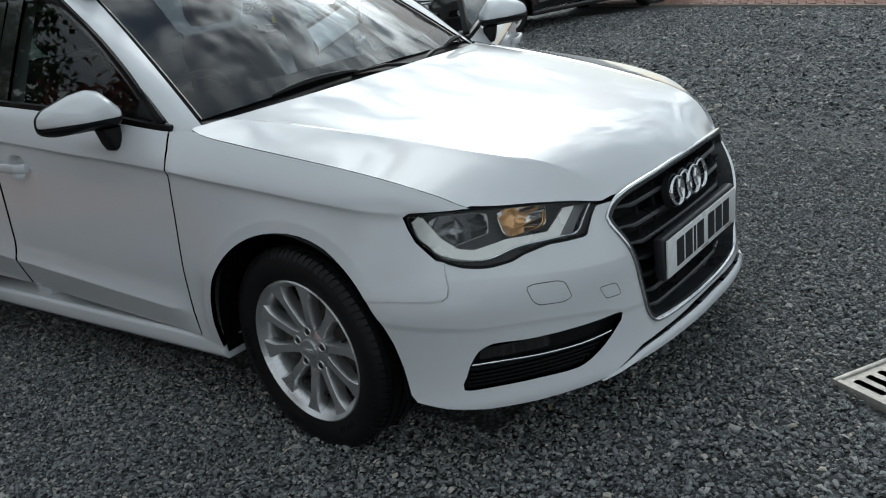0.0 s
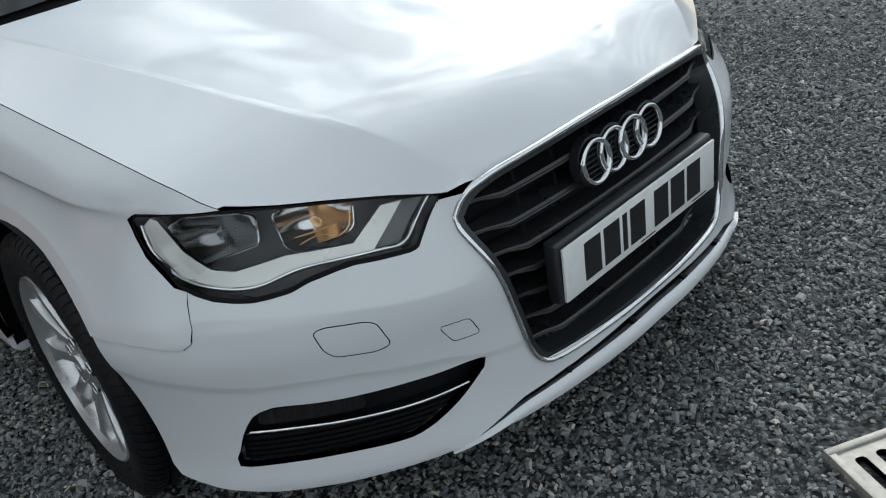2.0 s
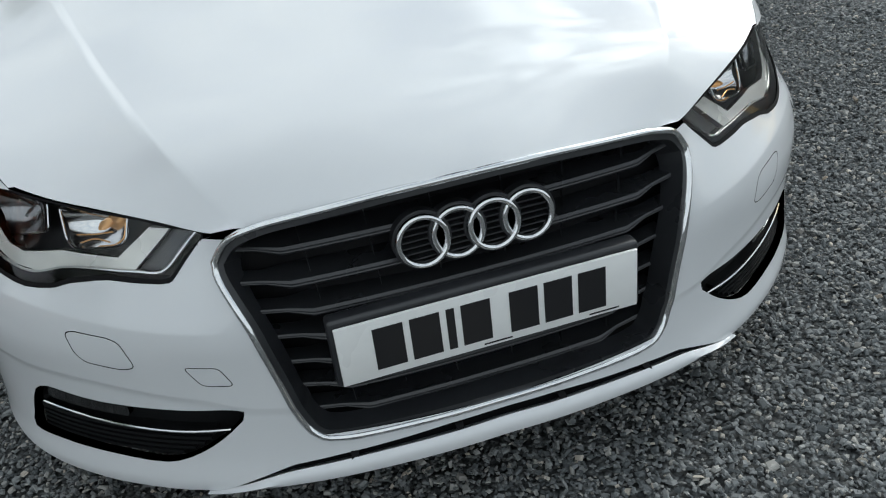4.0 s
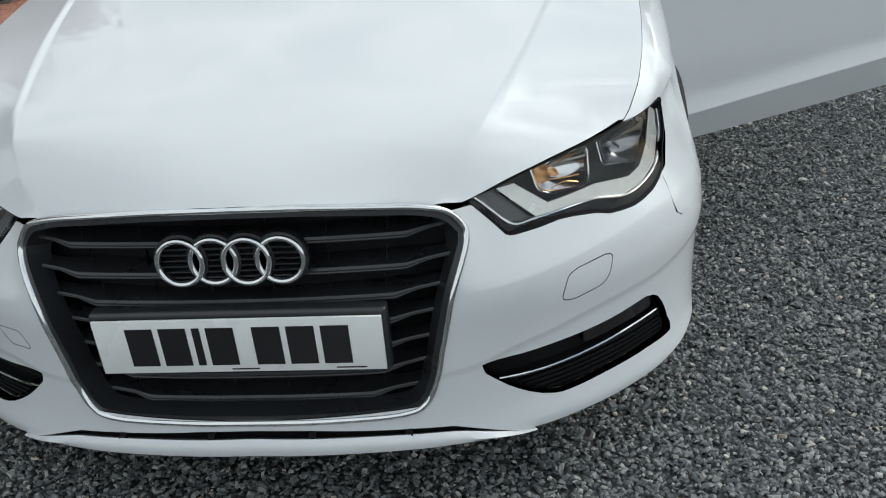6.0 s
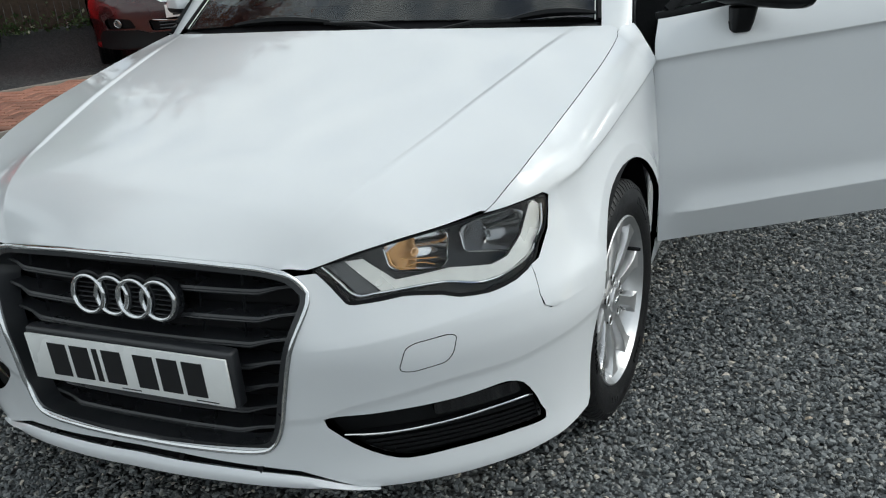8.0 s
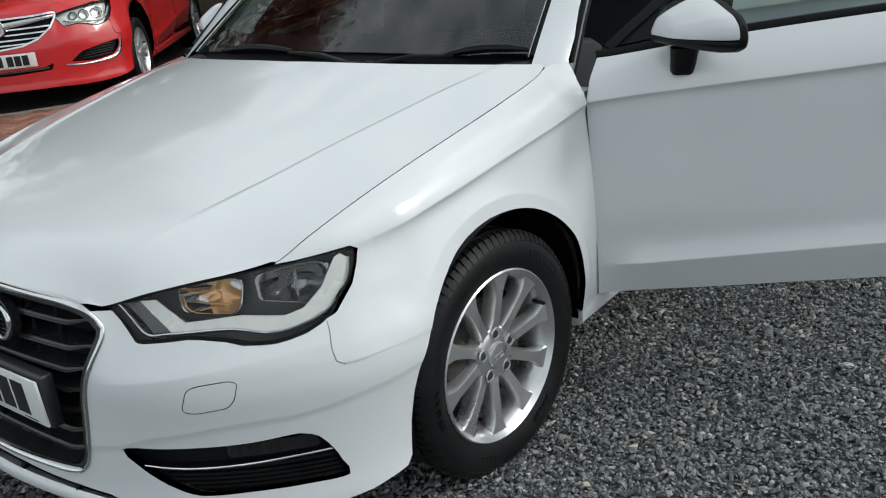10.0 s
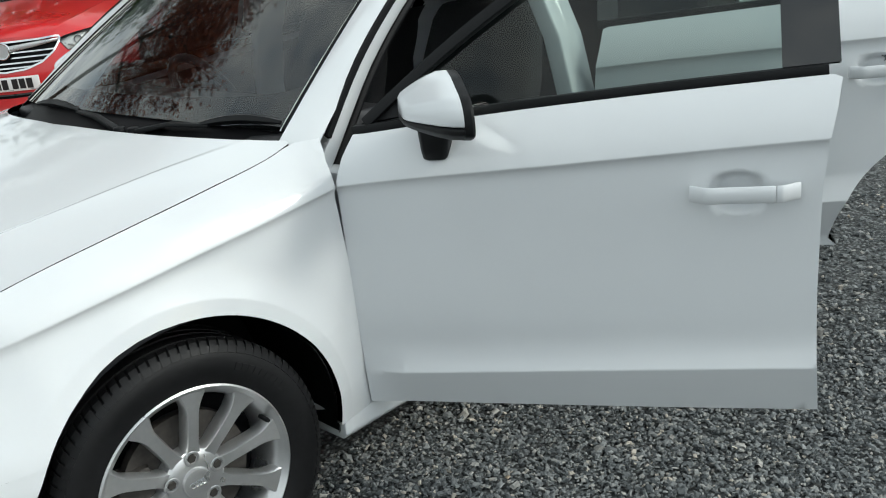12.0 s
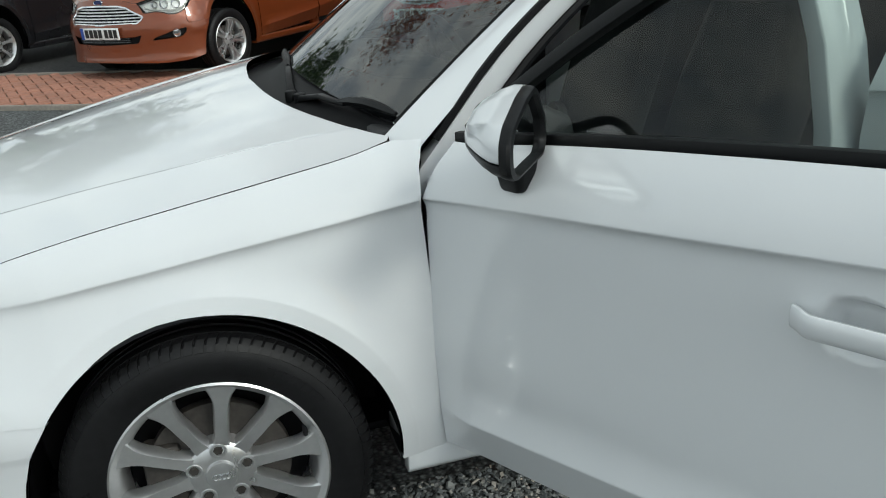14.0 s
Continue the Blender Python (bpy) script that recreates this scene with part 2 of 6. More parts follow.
# bonnet
_cy = [-.80, -.757, -.724, -.685, -.635, -.56, -.44, -.33, -.20, 0, .20, .42]
ridge_x = smooth(_cy, [.30, .340, .370, .402, .430, .457, .490, .518, .547, .588, .624, .665])
ridge_z = smooth(_cy, [.60, .645, .683, .722, .752, .777, .801, .821, .846, .879, .909, .936])
mid_z = smooth([-.86, -.83, -.80, -.76, -.70, -.60, -.45, -.25, 0, .235, .45], [.60, .665, .700, .731, .763, .796, .830, .868, .912, .955, .99])


def top(x, y):
    """The bonnet's skin over x and y."""
    x, y = np.asarray(x, float), np.asarray(y, float)
    b, zc, kx, kz = np.abs(x), mid_z(y), ridge_x(y), ridge_z(y)
    ex, ez = edge_x(np.clip(y, -.735, .44)), edge_z(np.clip(y, -.735, .44))
    ex = np.maximum(ex, kx + .02)
    t = b / kx
    inner = zc + (kz - zc) * t**2.2
    u = (b - kx) / (ex - kx)
    outer = kz + (ez - kz) * (u + .12 * u * (1 - u)) 
    d = b - kx
    run = np.clip((y + .748) / .035, 0, 1)
    # a crisp crease: a narrow strip that rises outwards, widening from the grille's corner
    run = run * np.clip((.46 - y) / .30, 0, 1)
    w = .004 + .013 * np.clip((y + .74) / .45, 0, 1)
    f = np.clip(d / w, 0, 1)
    lift = .0052 * run * (w / .014) * f * np.exp(-np.maximum(d - w, 0) / .10)
    return np.stack([x + 0 * y, y + 0 * x, np.where(b < kx, inner, outer) + lift], -1)

# ---- tools for building ----


def mesh_of(name, verts, faces, materials, smooth_all=True, index=None):
    me = bpy.data.meshes.new(name)
    me.from_pydata([tuple(map(float, v)) for v in verts], [], [tuple(map(int, f)) for f in faces])
    for m in materials:
        me.materials.append(m)
    me.polygons.foreach_set("use_smooth", [smooth_all] * len(me.polygons))
    if index is not None:
        me.polygons.foreach_set("material_index", list(index))
    me.update()
    return me


def part(name, me, material, parent, label=""):
    """Links a mesh or a bmesh as one mesh object under a thing or a part."""
    if isinstance(me, bmesh.types.BMesh):
        b, me = me, bpy.data.meshes.new(name)
        bmesh.ops.recalc_face_normals(b, faces=b.faces)
        b.to_mesh(me)
        b.free()
    if material and not len(me.materials):
        me.materials.append(material)
    ob = new(name, me)
    ob.parent = parent
    if label:
        tagged(ob, label)
    return ob


def thing(name, label, category, group="", m=None, kind=""):
    ob = new(name)
    ob.empty_display_size = .1
    tagged(ob, label, category, group, kind)
    if m is not None:
        ob.matrix_world = m
    return ob


def soft(me, angle=40):
    """Smooth shading with crisp edges over that angle."""
    b = bmesh.new()
    b.from_mesh(me)
    for f in b.faces:
        f.smooth = True
    for e in b.edges:
        e.smooth = len(e.link_faces) == 2 and e.calc_face_angle(0) < radians(angle)
    b.to_mesh(me)
    b.free()
    return me


def inside(px, poly):
    """Which of the points lie in the closed polygon."""
    x, y = px[:, 0][:, None], px[:, 1][:, None]
    x0, y0 = poly[:, 0][None], poly[:, 1][None]
    x1, y1 = np.roll(poly[:, 0], -1)[None], np.roll(poly[:, 1], -1)[None]
    with np.errstate(divide="ignore", invalid="ignore"):
        cross = ((y0 > y) != (y1 > y)) & (x < (x1 - x0) * (y - y0) / (y1 - y0) + x0)
    return cross.sum(1) % 2 == 1


def ring(poly, step):
    """A closed polygon with points at even steps."""
    poly = np.asarray(poly, float)
    nxt = np.roll(poly, -1, 0)
    out = []
    for a, b in zip(poly, nxt):
        n = max(1, int(round(np.linalg.norm(b - a) / step)))
        out += [a + (b - a) * k / n for k in range(n)]
    return np.array(out)


def rounded(poly, rad, n=5):
    """A polygon with its corners rounded off."""
    poly = np.asarray(poly, float)
    out = []
    for i in range(len(poly)):
        p, a, b = poly[i], poly[i - 1], poly[(i + 1) % len(poly)]
        ra, rb = np.linalg.norm(a - p), np.linalg.norm(b - p)
        r = min(rad, .45 * ra, .45 * rb)
        s, e = p + (a - p) / ra * r, p + (b - p) / rb * r
        for k in range(n + 1):
            t = k / n
            out.append((1 - t) ** 2 * s + 2 * t * (1 - t) * p + t * t * e)
    return np.array(out)


def grown(poly, d):
    """A polygon moved outwards by d (inwards if d < 0)."""
    poly = np.asarray(poly, float)
    area = np.sum(poly[:, 0] * np.roll(poly[:, 1], -1) - np.roll(poly[:, 0], -1) * poly[:, 1])
    t = np.roll(poly, -1, 0) - np.roll(poly, 1, 0)
    t /= np.maximum(np.linalg.norm(t, axis=1, keepdims=True), 1e-9)
    n = np.stack([t[:, 1], -t[:, 0]], 1) * (1 if area > 0 else -1)
    return poly + n * d


def curve2(pts, step=.012, closed=True):
    """A smooth closed (or open) curve through points of a plane."""
    p = np.asarray(pts, float)
    n = len(p)
    out = []
    for i in range(n if closed else n - 1):
        p1, p2 = p[i], p[(i + 1) % n]
        p0 = p[i - 1] if closed or i else p1
        p3 = p[(i + 2) % n] if closed or i + 2 < n else p2
        k = max(2, int(np.linalg.norm(p2 - p1) / step))
        for t in np.arange(k) / k:
            out.append(.5 * (2 * p1 + (p2 - p0) * t + (2 * p0 - 5 * p1 + 4 * p2 - p3) * t * t + (3 * p1 - p0 - 3 * p2 + p3) * t**3))
    if not closed:
        out.append(p[-1])
    return np.array(out)


def normals(fm, p, q, e=.0015, core=(0, 1.2, .5)):
    n = np.cross(fm(p + e, q) - fm(p - e, q), fm(p, q + e) - fm(p, q - e))
    n /= np.maximum(np.linalg.norm(n, axis=1, keepdims=True), 1e-12)
    at = fm(p, q) - np.array(core)
    return n * np.where((n * at).sum(1) < 0, -1, 1)[:, None]


def sunk(fm, d, core=(0, 1.2, .5)):
    """The surface that lies d under another."""
    return lambda p, q: fm(p, q) - d * normals(fm, np.asarray(p, float), np.asarray(q, float), core=core)


def panel_mesh(name, outline, fm, material, holes=(), step=.02, depth=.012, rim=None, edge=.012, core=(0, 1.2, .5), lines=()):
    """A sheet cut out of the surface fm along a closed outline of its parameters, with holes, and with a turned-in edge."""
    rings = [ring(outline, edge)] + [ring(h, edge) for h in holes]
    lo, hi = rings[0].min(0), rings[0].max(0)
    gx, gy = np.meshgrid(np.arange(lo[0] + step / 2, hi[0], step), np.arange(lo[1] + step / 2, hi[1], step))
    g = np.stack([gx.ravel(), gy.ravel()], 1)
    g = g[inside(g, rings[0])]
    for h in rings[1:]:
        g = g[~inside(g, h)]
    allb = np.concatenate(rings)
    creases = []
    for ln in lines:
        # points along a crease and just beside it, so that it stays crisp and straight
        ln = curve2(ln, edge * .8, closed=False)
        tg = np.gradient(ln, axis=0)
        tg /= np.maximum(np.linalg.norm(tg, axis=1, keepdims=True), 1e-9)
        off = np.stack([-tg[:, 1], tg[:, 0]], 1)
        for d in (0, .003, -.003, .009, -.009, .020, -.020):
            q = ln + off * d
            ok = inside(q, rings[0])
            for h in rings[1:]:
                ok &= ~inside(q, h)
            q = q[ok]
            if len(q):
                far = ((q[:, None] - allb[None]) ** 2).sum(2).min(1) > .0025**2
                creases.append(q[far])
    if creases:
        cp = np.concatenate(creases)
        if len(g):
            g = g[np.concatenate([((c[:, None] - cp[None]) ** 2).sum(2).min(1) for c in np.array_split(g, max(1, len(g) // 300))]) > .010**2]
        g = np.concatenate([g, cp])
        near_ok = len(cp)
    if len(g):
        near = np.min(np.concatenate([((g[:, None] - c[None]) ** 2).sum(2).min(1, keepdims=True) for c in np.array_split(allb, max(1, len(allb) // 150))], 1), 1)
        keep = near > (.45 * min(step, edge * 2)) ** 2
        if creases:
            keep[-near_ok:] = True
        g = g[keep]
    pts, edges, k = np.concatenate([allb, g]), [], 0
    for r in rings:
        edges += [(k + i, k + (i + 1) % len(r)) for i in range(len(r))]
        k += len(r)
    from_cdt = delaunay_2d_cdt([Vector(map(float, p)) for p in pts], edges, [], 0, 1e-7)
    v2 = np.array([tuple(v) for v in from_cdt[0]])
    tri = np.array([f for f in from_cdt[2] if len(f) == 3])
    mid = v2[tri].mean(1)
    ok = inside(mid, rings[0])
    for h in rings[1:]:
        ok &= ~inside(mid, h)
    tri = tri[ok]
    v3, nn = fm(v2[:, 0], v2[:, 1]), normals(fm, v2[:, 0], v2[:, 1], core=core)
    fn = np.cross(v3[tri[:, 1]] - v3[tri[:, 0]], v3[tri[:, 2]] - v3[tri[:, 0]])
    bad = (fn * nn[tri[:, 0]]).sum(1) < 0
    tri[bad] = tri[bad][:, ::-1]
    verts, faces, norm, idx = [v3], [tri], [nn], [np.zeros(len(tri), int)]
    k = len(v3)
    quads = []
    if depth:
        for r in rings:
            a, na = fm(r[:, 0], r[:, 1]), normals(fm, r[:, 0], r[:, 1], core=core)
            t = np.roll(a, -1, 0) - np.roll(a, 1, 0)
            o = np.cross(t, na)
            o /= np.maximum(np.linalg.norm(o, axis=1, keepdims=True), 1e-9)
            n = len(r)
            verts += [a, a - depth * na]
            norm += [o, o]
            for i in range(n):
                j = (i + 1) % n
                quads.append((k + i, k + j, k + n + j, k + n + i))
            k += 2 * n
    verts, norm = np.concatenate(verts), np.concatenate(norm)
    allf = [tuple(f) for f in tri] + quads
    me = mesh_of(name, verts, allf, [material] + ([rim] if rim else []), index=[0] * len(tri) + [1 if rim else 0] * len(quads))
    me.normals_split_custom_set_from_vertices([tuple(v) for v in norm])
    return me


def panel(name, outline, fm, material, parent, label="", **kw):
    return part(name, panel_mesh(name, outline, fm, material, **kw), None, parent, label)


def mirrored(poly):
    return np.asarray(poly, float) * (-1, 1)


def loft(rows, closed_u=False, closed_v=False, cap=False):
    """Faces between rows of points, all of one length: vertices and faces."""
    r, c = len(rows), len(rows[0])
    verts = np.concatenate([np.asarray(x, float) for x in rows])
    faces = []
    for i in range(r if closed_u else r - 1):
        for j in range(c if closed_v else c - 1):
            a, b = i * c + j, i * c + (j + 1) % c
            d, e = ((i + 1) % r) * c + j, ((i + 1) % r) * c + (j + 1) % c
            faces.append((a, b, e, d))
    if cap:
        faces += [tuple(range(c))[::-1], tuple(range((r - 1) * c, r * c))]
    return verts, faces


def sweep(path, prof, up=(0, 0, 1), closed=False, cap=True, scale=None):
    """A profile (across, up) drawn along a path of points."""
    path, up = np.asarray(path, float), np.asarray(up, float)
    t = np.roll(path, -1, 0) - np.roll(path, 1, 0) if closed else np.gradient(path, axis=0)
    t /= np.maximum(np.linalg.norm(t, axis=1, keepdims=True), 1e-9)
    rows = []
    for i, (p, d) in enumerate(zip(path, t)):
        u = up[i] if up.ndim == 2 else up
        s = np.cross(d, u)
        s /= max(np.linalg.norm(s), 1e-9)
        w = np.cross(s, d)
        k = 1 if scale is None else scale[i]
        rows.append([p + s * a * k + w * b * k for a, b in prof])
    return loft(rows, closed_u=closed, closed_v=True, cap=cap and not closed)


def circle(n, ra, rb=None):
    return [(ra * math.cos(2 * math.pi * k / n), (ra if rb is None else rb) * math.sin(2 * math.pi * k / n)) for k in range(n)]


def lathe(prof, n=64, axis=0):
    """A profile of (along, radius) turned round the x axis."""
    rows = []
    for k in range(n):
        c, s = math.cos(2 * math.pi * k / n), math.sin(2 * math.pi * k / n)
        rows.append([(a, r * c, r * s) for a, r in prof])
    return loft(rows, closed_u=True)


def joined(*pieces):
    verts, faces, k = [], [], 0
    for v, f in pieces:
        verts.append(np.asarray(v, float))
        faces += [tuple(i + k for i in x) for x in f]
        k += len(v)
    return np.concatenate(verts), faces


def boxed(x0, x1, y0, y1, z0, z1):
    v = [(x, y, z) for x in (x0, x1) for y in (y0, y1) for z in (z0, z1)]
    return np.array(v, float), [(0, 1, 3, 2), (4, 6, 7, 5), (0, 4, 5, 1), (2, 3, 7, 6), (0, 2, 6, 4), (1, 5, 7, 3)]


def solid(name, vf, material, parent, label="", bevel=0.0, angle=40, seg=2):
    """Vertices and faces as a closed part, its edges rounded by bevel."""
    b = bmesh.new()
    vs = [b.verts.new(tuple(map(float, v))) for v in vf[0]]
    for f in vf[1]:
        try:
            b.faces.new([vs[i] for i in f])
        except ValueError:
            pass
    bmesh.ops.remove_doubles(b, verts=b.verts, dist=1e-6)
    bmesh.ops.recalc_face_normals(b, faces=b.faces)
    if bevel:
        es = [e for e in b.edges if len(e.link_faces) == 2 and e.calc_face_angle(0) > radians(30)]
        bmesh.ops.bevel(b, geom=es, offset=bevel, segments=seg, affect="EDGES", profile=.5, clamp_overlap=True)
    me = bpy.data.meshes.new(name)
    b.to_mesh(me)
    b.free()
    soft(me, angle)
    return part(name, me, material, parent, label)

# ---- outlines on the skin ----
LAMP_LOW = [(.441, .648), (.479, .607), (.503, .581), (.52, .577), (.575, .579), (.62, .582), (.648, .580), (.70, .573), (.735, .563), (.77, .560), (.80, .559), (.83, .562), (.869, .569), (.905, .582)]
LAMP_TOP = [(.935, .597), (.956, .621), (.987, .645), (1.009, .675), (1.019, .700), (1.008, .711), (.97, .712), (.90, .711), (.812, .705), (.689, .693), (.562, .677), (.50, .663)]
LAMP = curve2(LAMP_LOW + LAMP_TOP, .01)
LAMP_BAND = [(.985, .703), (.968, .699), (.920, .648), (.870, .615), (.828, .607), (.733, .618), (.612, .613), (.547, .658), (.507, .656), (.542, .627), (.580, .596), (.707, .597), (.792, .583), (.857, .587), (.930, .609), (.985, .650), (1.004, .690)]
FOG = [(.432, .344), (.543, .349), (.704, .353), (.80, .361), (.828, .359), (.858, .346), (.884, .31), (.897, .28), (.908, .243), (.817, .240), (.705, .238), (.62, .235), (.575, .239), (.522, .261), (.465, .30)]
JET = [(.593, .441), (.610, .487), (.63, .495), (.697, .501), (.715, .496), (.704, .46), (.688, .444), (.62, .435)]
GRILLE = [(0, .684), (.139, .681), (.30, .668), (.36, .658), (.395, .645), (.421, .618), (.427, .590), (.387, .505), (.362, .405), (.345, .330), (.322, .285), (.28, .270), (.15, .271), (0, .273)]
ARCH_Y, ARCH_Z, ARCH_R = .008, .288, .370


def a_at(y):
    """Where on the nose the skin lies at y."""
    t = np.linspace(0, 1.25, 400)
    return np.interp(y, nose_y(t), t)


def both(half):
    """A closed outline from its half over a > 0, from one middle point to the other."""
    half = [tuple(p) for p in half]
    return np.array(half + [(-p[0], p[1]) for p in half[::-1] if abs(p[0]) > 1e-6])


def arch_points(t0, t1, n, y0=0.0):
    return [(ARCH_Y + y0 + ARCH_R * math.cos(t), ARCH_Z + ARCH_R * math.sin(t)) for t in np.linspace(t0, t1, n)]


GR_RING = both(curve2(GRILLE, .012, closed=False))
_fy = np.linspace(-.515, .43, 40)
BONNET = both(curve2([(0, -.811), (.15, -.801), (.30, -.765), (.352, -.749), (.391, -.738), (.448, -.7065), (.539, -.6465), (.616, -.5875), (.688, -.519)], .012, False).tolist()
              + [(float(edge_x(y)) - .0006, y) for y in _fy] + curve2([(.752, .438), (.636, .366), (.453, .293), (.255, .252), (0, .234)], .015, False).tolist())
WING = ([(y, float(edge_z(y)) - .0004) for y in np.linspace(.438, -.519, 40)] + [(-.464, .712), (-.42, .713), (-.388, .713), (-.373, .703), (-.386, .674), (-.408, .641), (-.4595, .595), (-.4808, .5875), (-.4842, .569), (-.499, .532), (-.499, .509), (-.487, .4995), (-.43, .5035)]
        + arch_points(2.520, -.105, 40) + [(.468, .258), (.477, .263), (.478, .40), (.471, .60), (.464, .816), (.474, .875), (.492, .920)])
_ay = [(-.2915, .5025), (-.332, .44), (-.354, .38), (-.369, .315), (-.380, .236), (-.395, .217)]
BUMPER = ([(.447, .6405)] + LAMP_LOW[1:] + [(.9135, .5865), (.9142, .570), (.9105, .532), (.9155, .508), (.933, .4985), (.998, .503)] + [(float(a_at(y)), z) for y, z in _ay]
          + [(.955, .197), (.852, .183), (.716, .178), (.569, .179), (.50, .183), (.37, .226), (.29, .236), (.1, .253), (0, .256)])
BUMPER = [(.404, .6435)] + [tuple(p) for p in BUMPER]
_g = grown(GR_RING, -.004)
_gr = [p for p in _g if p[1] < .6435]
_gr = sorted([p for p in _gr if p[0] >= 0], key=lambda p: -p[1])
BUMPER = np.array(BUMPER + [(-a, z) for a, z in BUMPER[::-1] if a > 1e-6] + [(-p[0], p[1]) for p in _gr] + [tuple(p) for p in _gr[::-1]])
DOOR_F = [(.484, .268), (.485, .40), (.478, .60), (.470, .816), (.481, .875), (.500, .921)] + [(y, float(sill_z(y)) - .010) for y in np.linspace(.53, 1.505, 14)] + [(1.520, 1.006), (1.512, .96), (1.500, .905), (1.489, .80), (1.486, .60), (1.489, .45), (1.498, .318), (1.2, .300), (.8, .280)]
DOOR_R = [(1.512, .32), (1.502, .45), (1.50, .60), (1.503, .80), (1.513, .905), (1.525, .96), (1.533, 1.008)] + [(y, float(sill_z(y)) - .010) for y in np.linspace(1.55, 2.44, 10)] + [(2.47, 1.05), (2.43, .85)] + [(2.60 + .43 * math.cos(t), .288 + .43 * math.sin(t)) for t in np.linspace(2.20, 2.98, 9)] + [(2.20, .335), (1.9, .332)]
QUARTER = [(2.476, 1.06), (2.437, .85)] + arch_points(2.18, -.05, 24, 2.637) + [(3.30, .32), (3.36, .6), (3.38, .95), (3.20, 1.09), (2.8, 1.075)]


_ly = np.linspace(-.40, 3.3, 60)
SHOULDER = np.stack([_ly, line_z(_ly)], 1)
FOOT = np.stack([_ly, foot_z(_ly)], 1)[15:]
LIP = np.array([(.008 + .404 * math.cos(t), .288 + .404 * math.sin(t)) for t in np.linspace(2.35, -.05, 30)])
_ry = np.linspace(-.752, .40, 50)
RIDGE = np.stack([ridge_x(_ry), _ry], 1)
_ea = np.linspace(.35, 1.10, 40)
EDGES = [np.stack([_ea, low_edge(_ea)], 1), np.stack([_ea, high_edge(_ea)], 1)]


# ---- other surfaces of the car ----
def screen(u, v):
    """The windscreen: u from side to side (-1 to 1), v up."""
    u, v = np.asarray(u, float), np.asarray(v, float)
    w = .735 - .160 * v
    y = (.36 + .115 * u**2) * (1 - v) + (1.03 + .10 * u**2) * v
    z = (.962 - .032 * u**2) * (1 - v) + (1.400 - .035 * u**2) * v + .016 * 4 * v * (1 - v)
    return np.stack([u * w, y, z], -1)


rail_y = smooth([0, .15, .35, .6, .8, 1.0], [.505, .63, .80, 1.02, 1.15, 1.30])
rail_z = smooth([0, .15, .35, .6, .8, 1.0], [.917, 1.045, 1.175, 1.300, 1.352, 1.385])
roof_w = smooth([1.0, 1.3, 1.8, 2.4, 3.0, 3.3], [.572, .590, .600, .590, .555, .52])
roof_z = smooth([1.0, 1.3, 1.8, 2.4, 3.0, 3.3], [1.398, 1.416, 1.428, 1.415, 1.365, 1.32])


def pillar(v, t, s=1.0):
    """The windscreen pillar: v up it, t from the glass to the door."""
    v, t = np.asarray(v, float), np.asarray(t, float)
    a = screen(.978 + .018 * v, v) + np.stack([0 * v, -.006 + 0 * v, .008 + 0 * v], -1)
    bx = .796 - .175 * v
    b = np.stack([bx, rail_y(v) + .020 * np.clip(v / .1, 0, 1), rail_z(v)], -1)
    t3 = t[..., None] if np.ndim(t) else t
    p = a * (1 - t3) + b * t3
    bul = .008 * 4 * t * (1 - t)
    return np.stack([s * (p[..., 0] + bul), p[..., 1] - .3 * bul, p[..., 2] + .5 * bul], -1)


def roof(x, y):
    x, y = np.asarray(x, float), np.asarray(y, float)
    return np.stack([x + 0 * y, y + 0 * x, roof_z(y) - .045 * (np.abs(x) / roof_w(y)) ** 2.6], -1)


def tail(x, z):
    x, z = np.asarray(x, float), np.asarray(z, float)
    y = 3.43 - .22 * np.abs(x / .8) ** 3 - np.where(z > .98, (z - .98) * .62, 0) - np.where(z < .5, (.5 - z) * .25, 0)
    return np.stack([x + 0 * z, y, z + 0 * x], -1)


def pane(y, z, s=1.0):
    """The side windows' surface."""
    y, z = np.asarray(y, float), np.asarray(z, float)
    x = sill_x(y) - .010 - .44 * (z - sill_z(y)) - .10 * (z - sill_z(y)) ** 2
    return np.stack([s * x, y + 0 * z, z + 0 * y], -1)


def dished(s, cy, cz):
    """The flank with a hollow behind a door handle."""
    def at(y, z):
        p = side(y, z, s)
        r = (np.abs((np.asarray(y) - cy) / .058) ** 2.8 + np.abs((np.asarray(z) - cz) / .046) ** 2.8) ** (1 / 2.8)
        t = np.clip((1 - r) * 2.0, 0, 1)
        p[..., 0] -= s * .026 * t * t * (3 - 2 * t)
        return p
    return at


def ring_line(cy, cz):
    """The rim of the hollow behind a handle."""
    return np.array([(cy + .050 * math.cos(t), cz + .040 * math.sin(t)) for t in np.linspace(0, 6.28, 20)])


def side_of(s):
    return lambda y, z: side(y, z, s)


def pane_of(s):
    return lambda y, z: pane(y, z, s)


def on_nose(a, z, d=0.0):
    return (sunk(nose, d) if d else nose)(np.atleast_1d(np.asarray(a, float)), np.atleast_1d(np.asarray(z, float)))


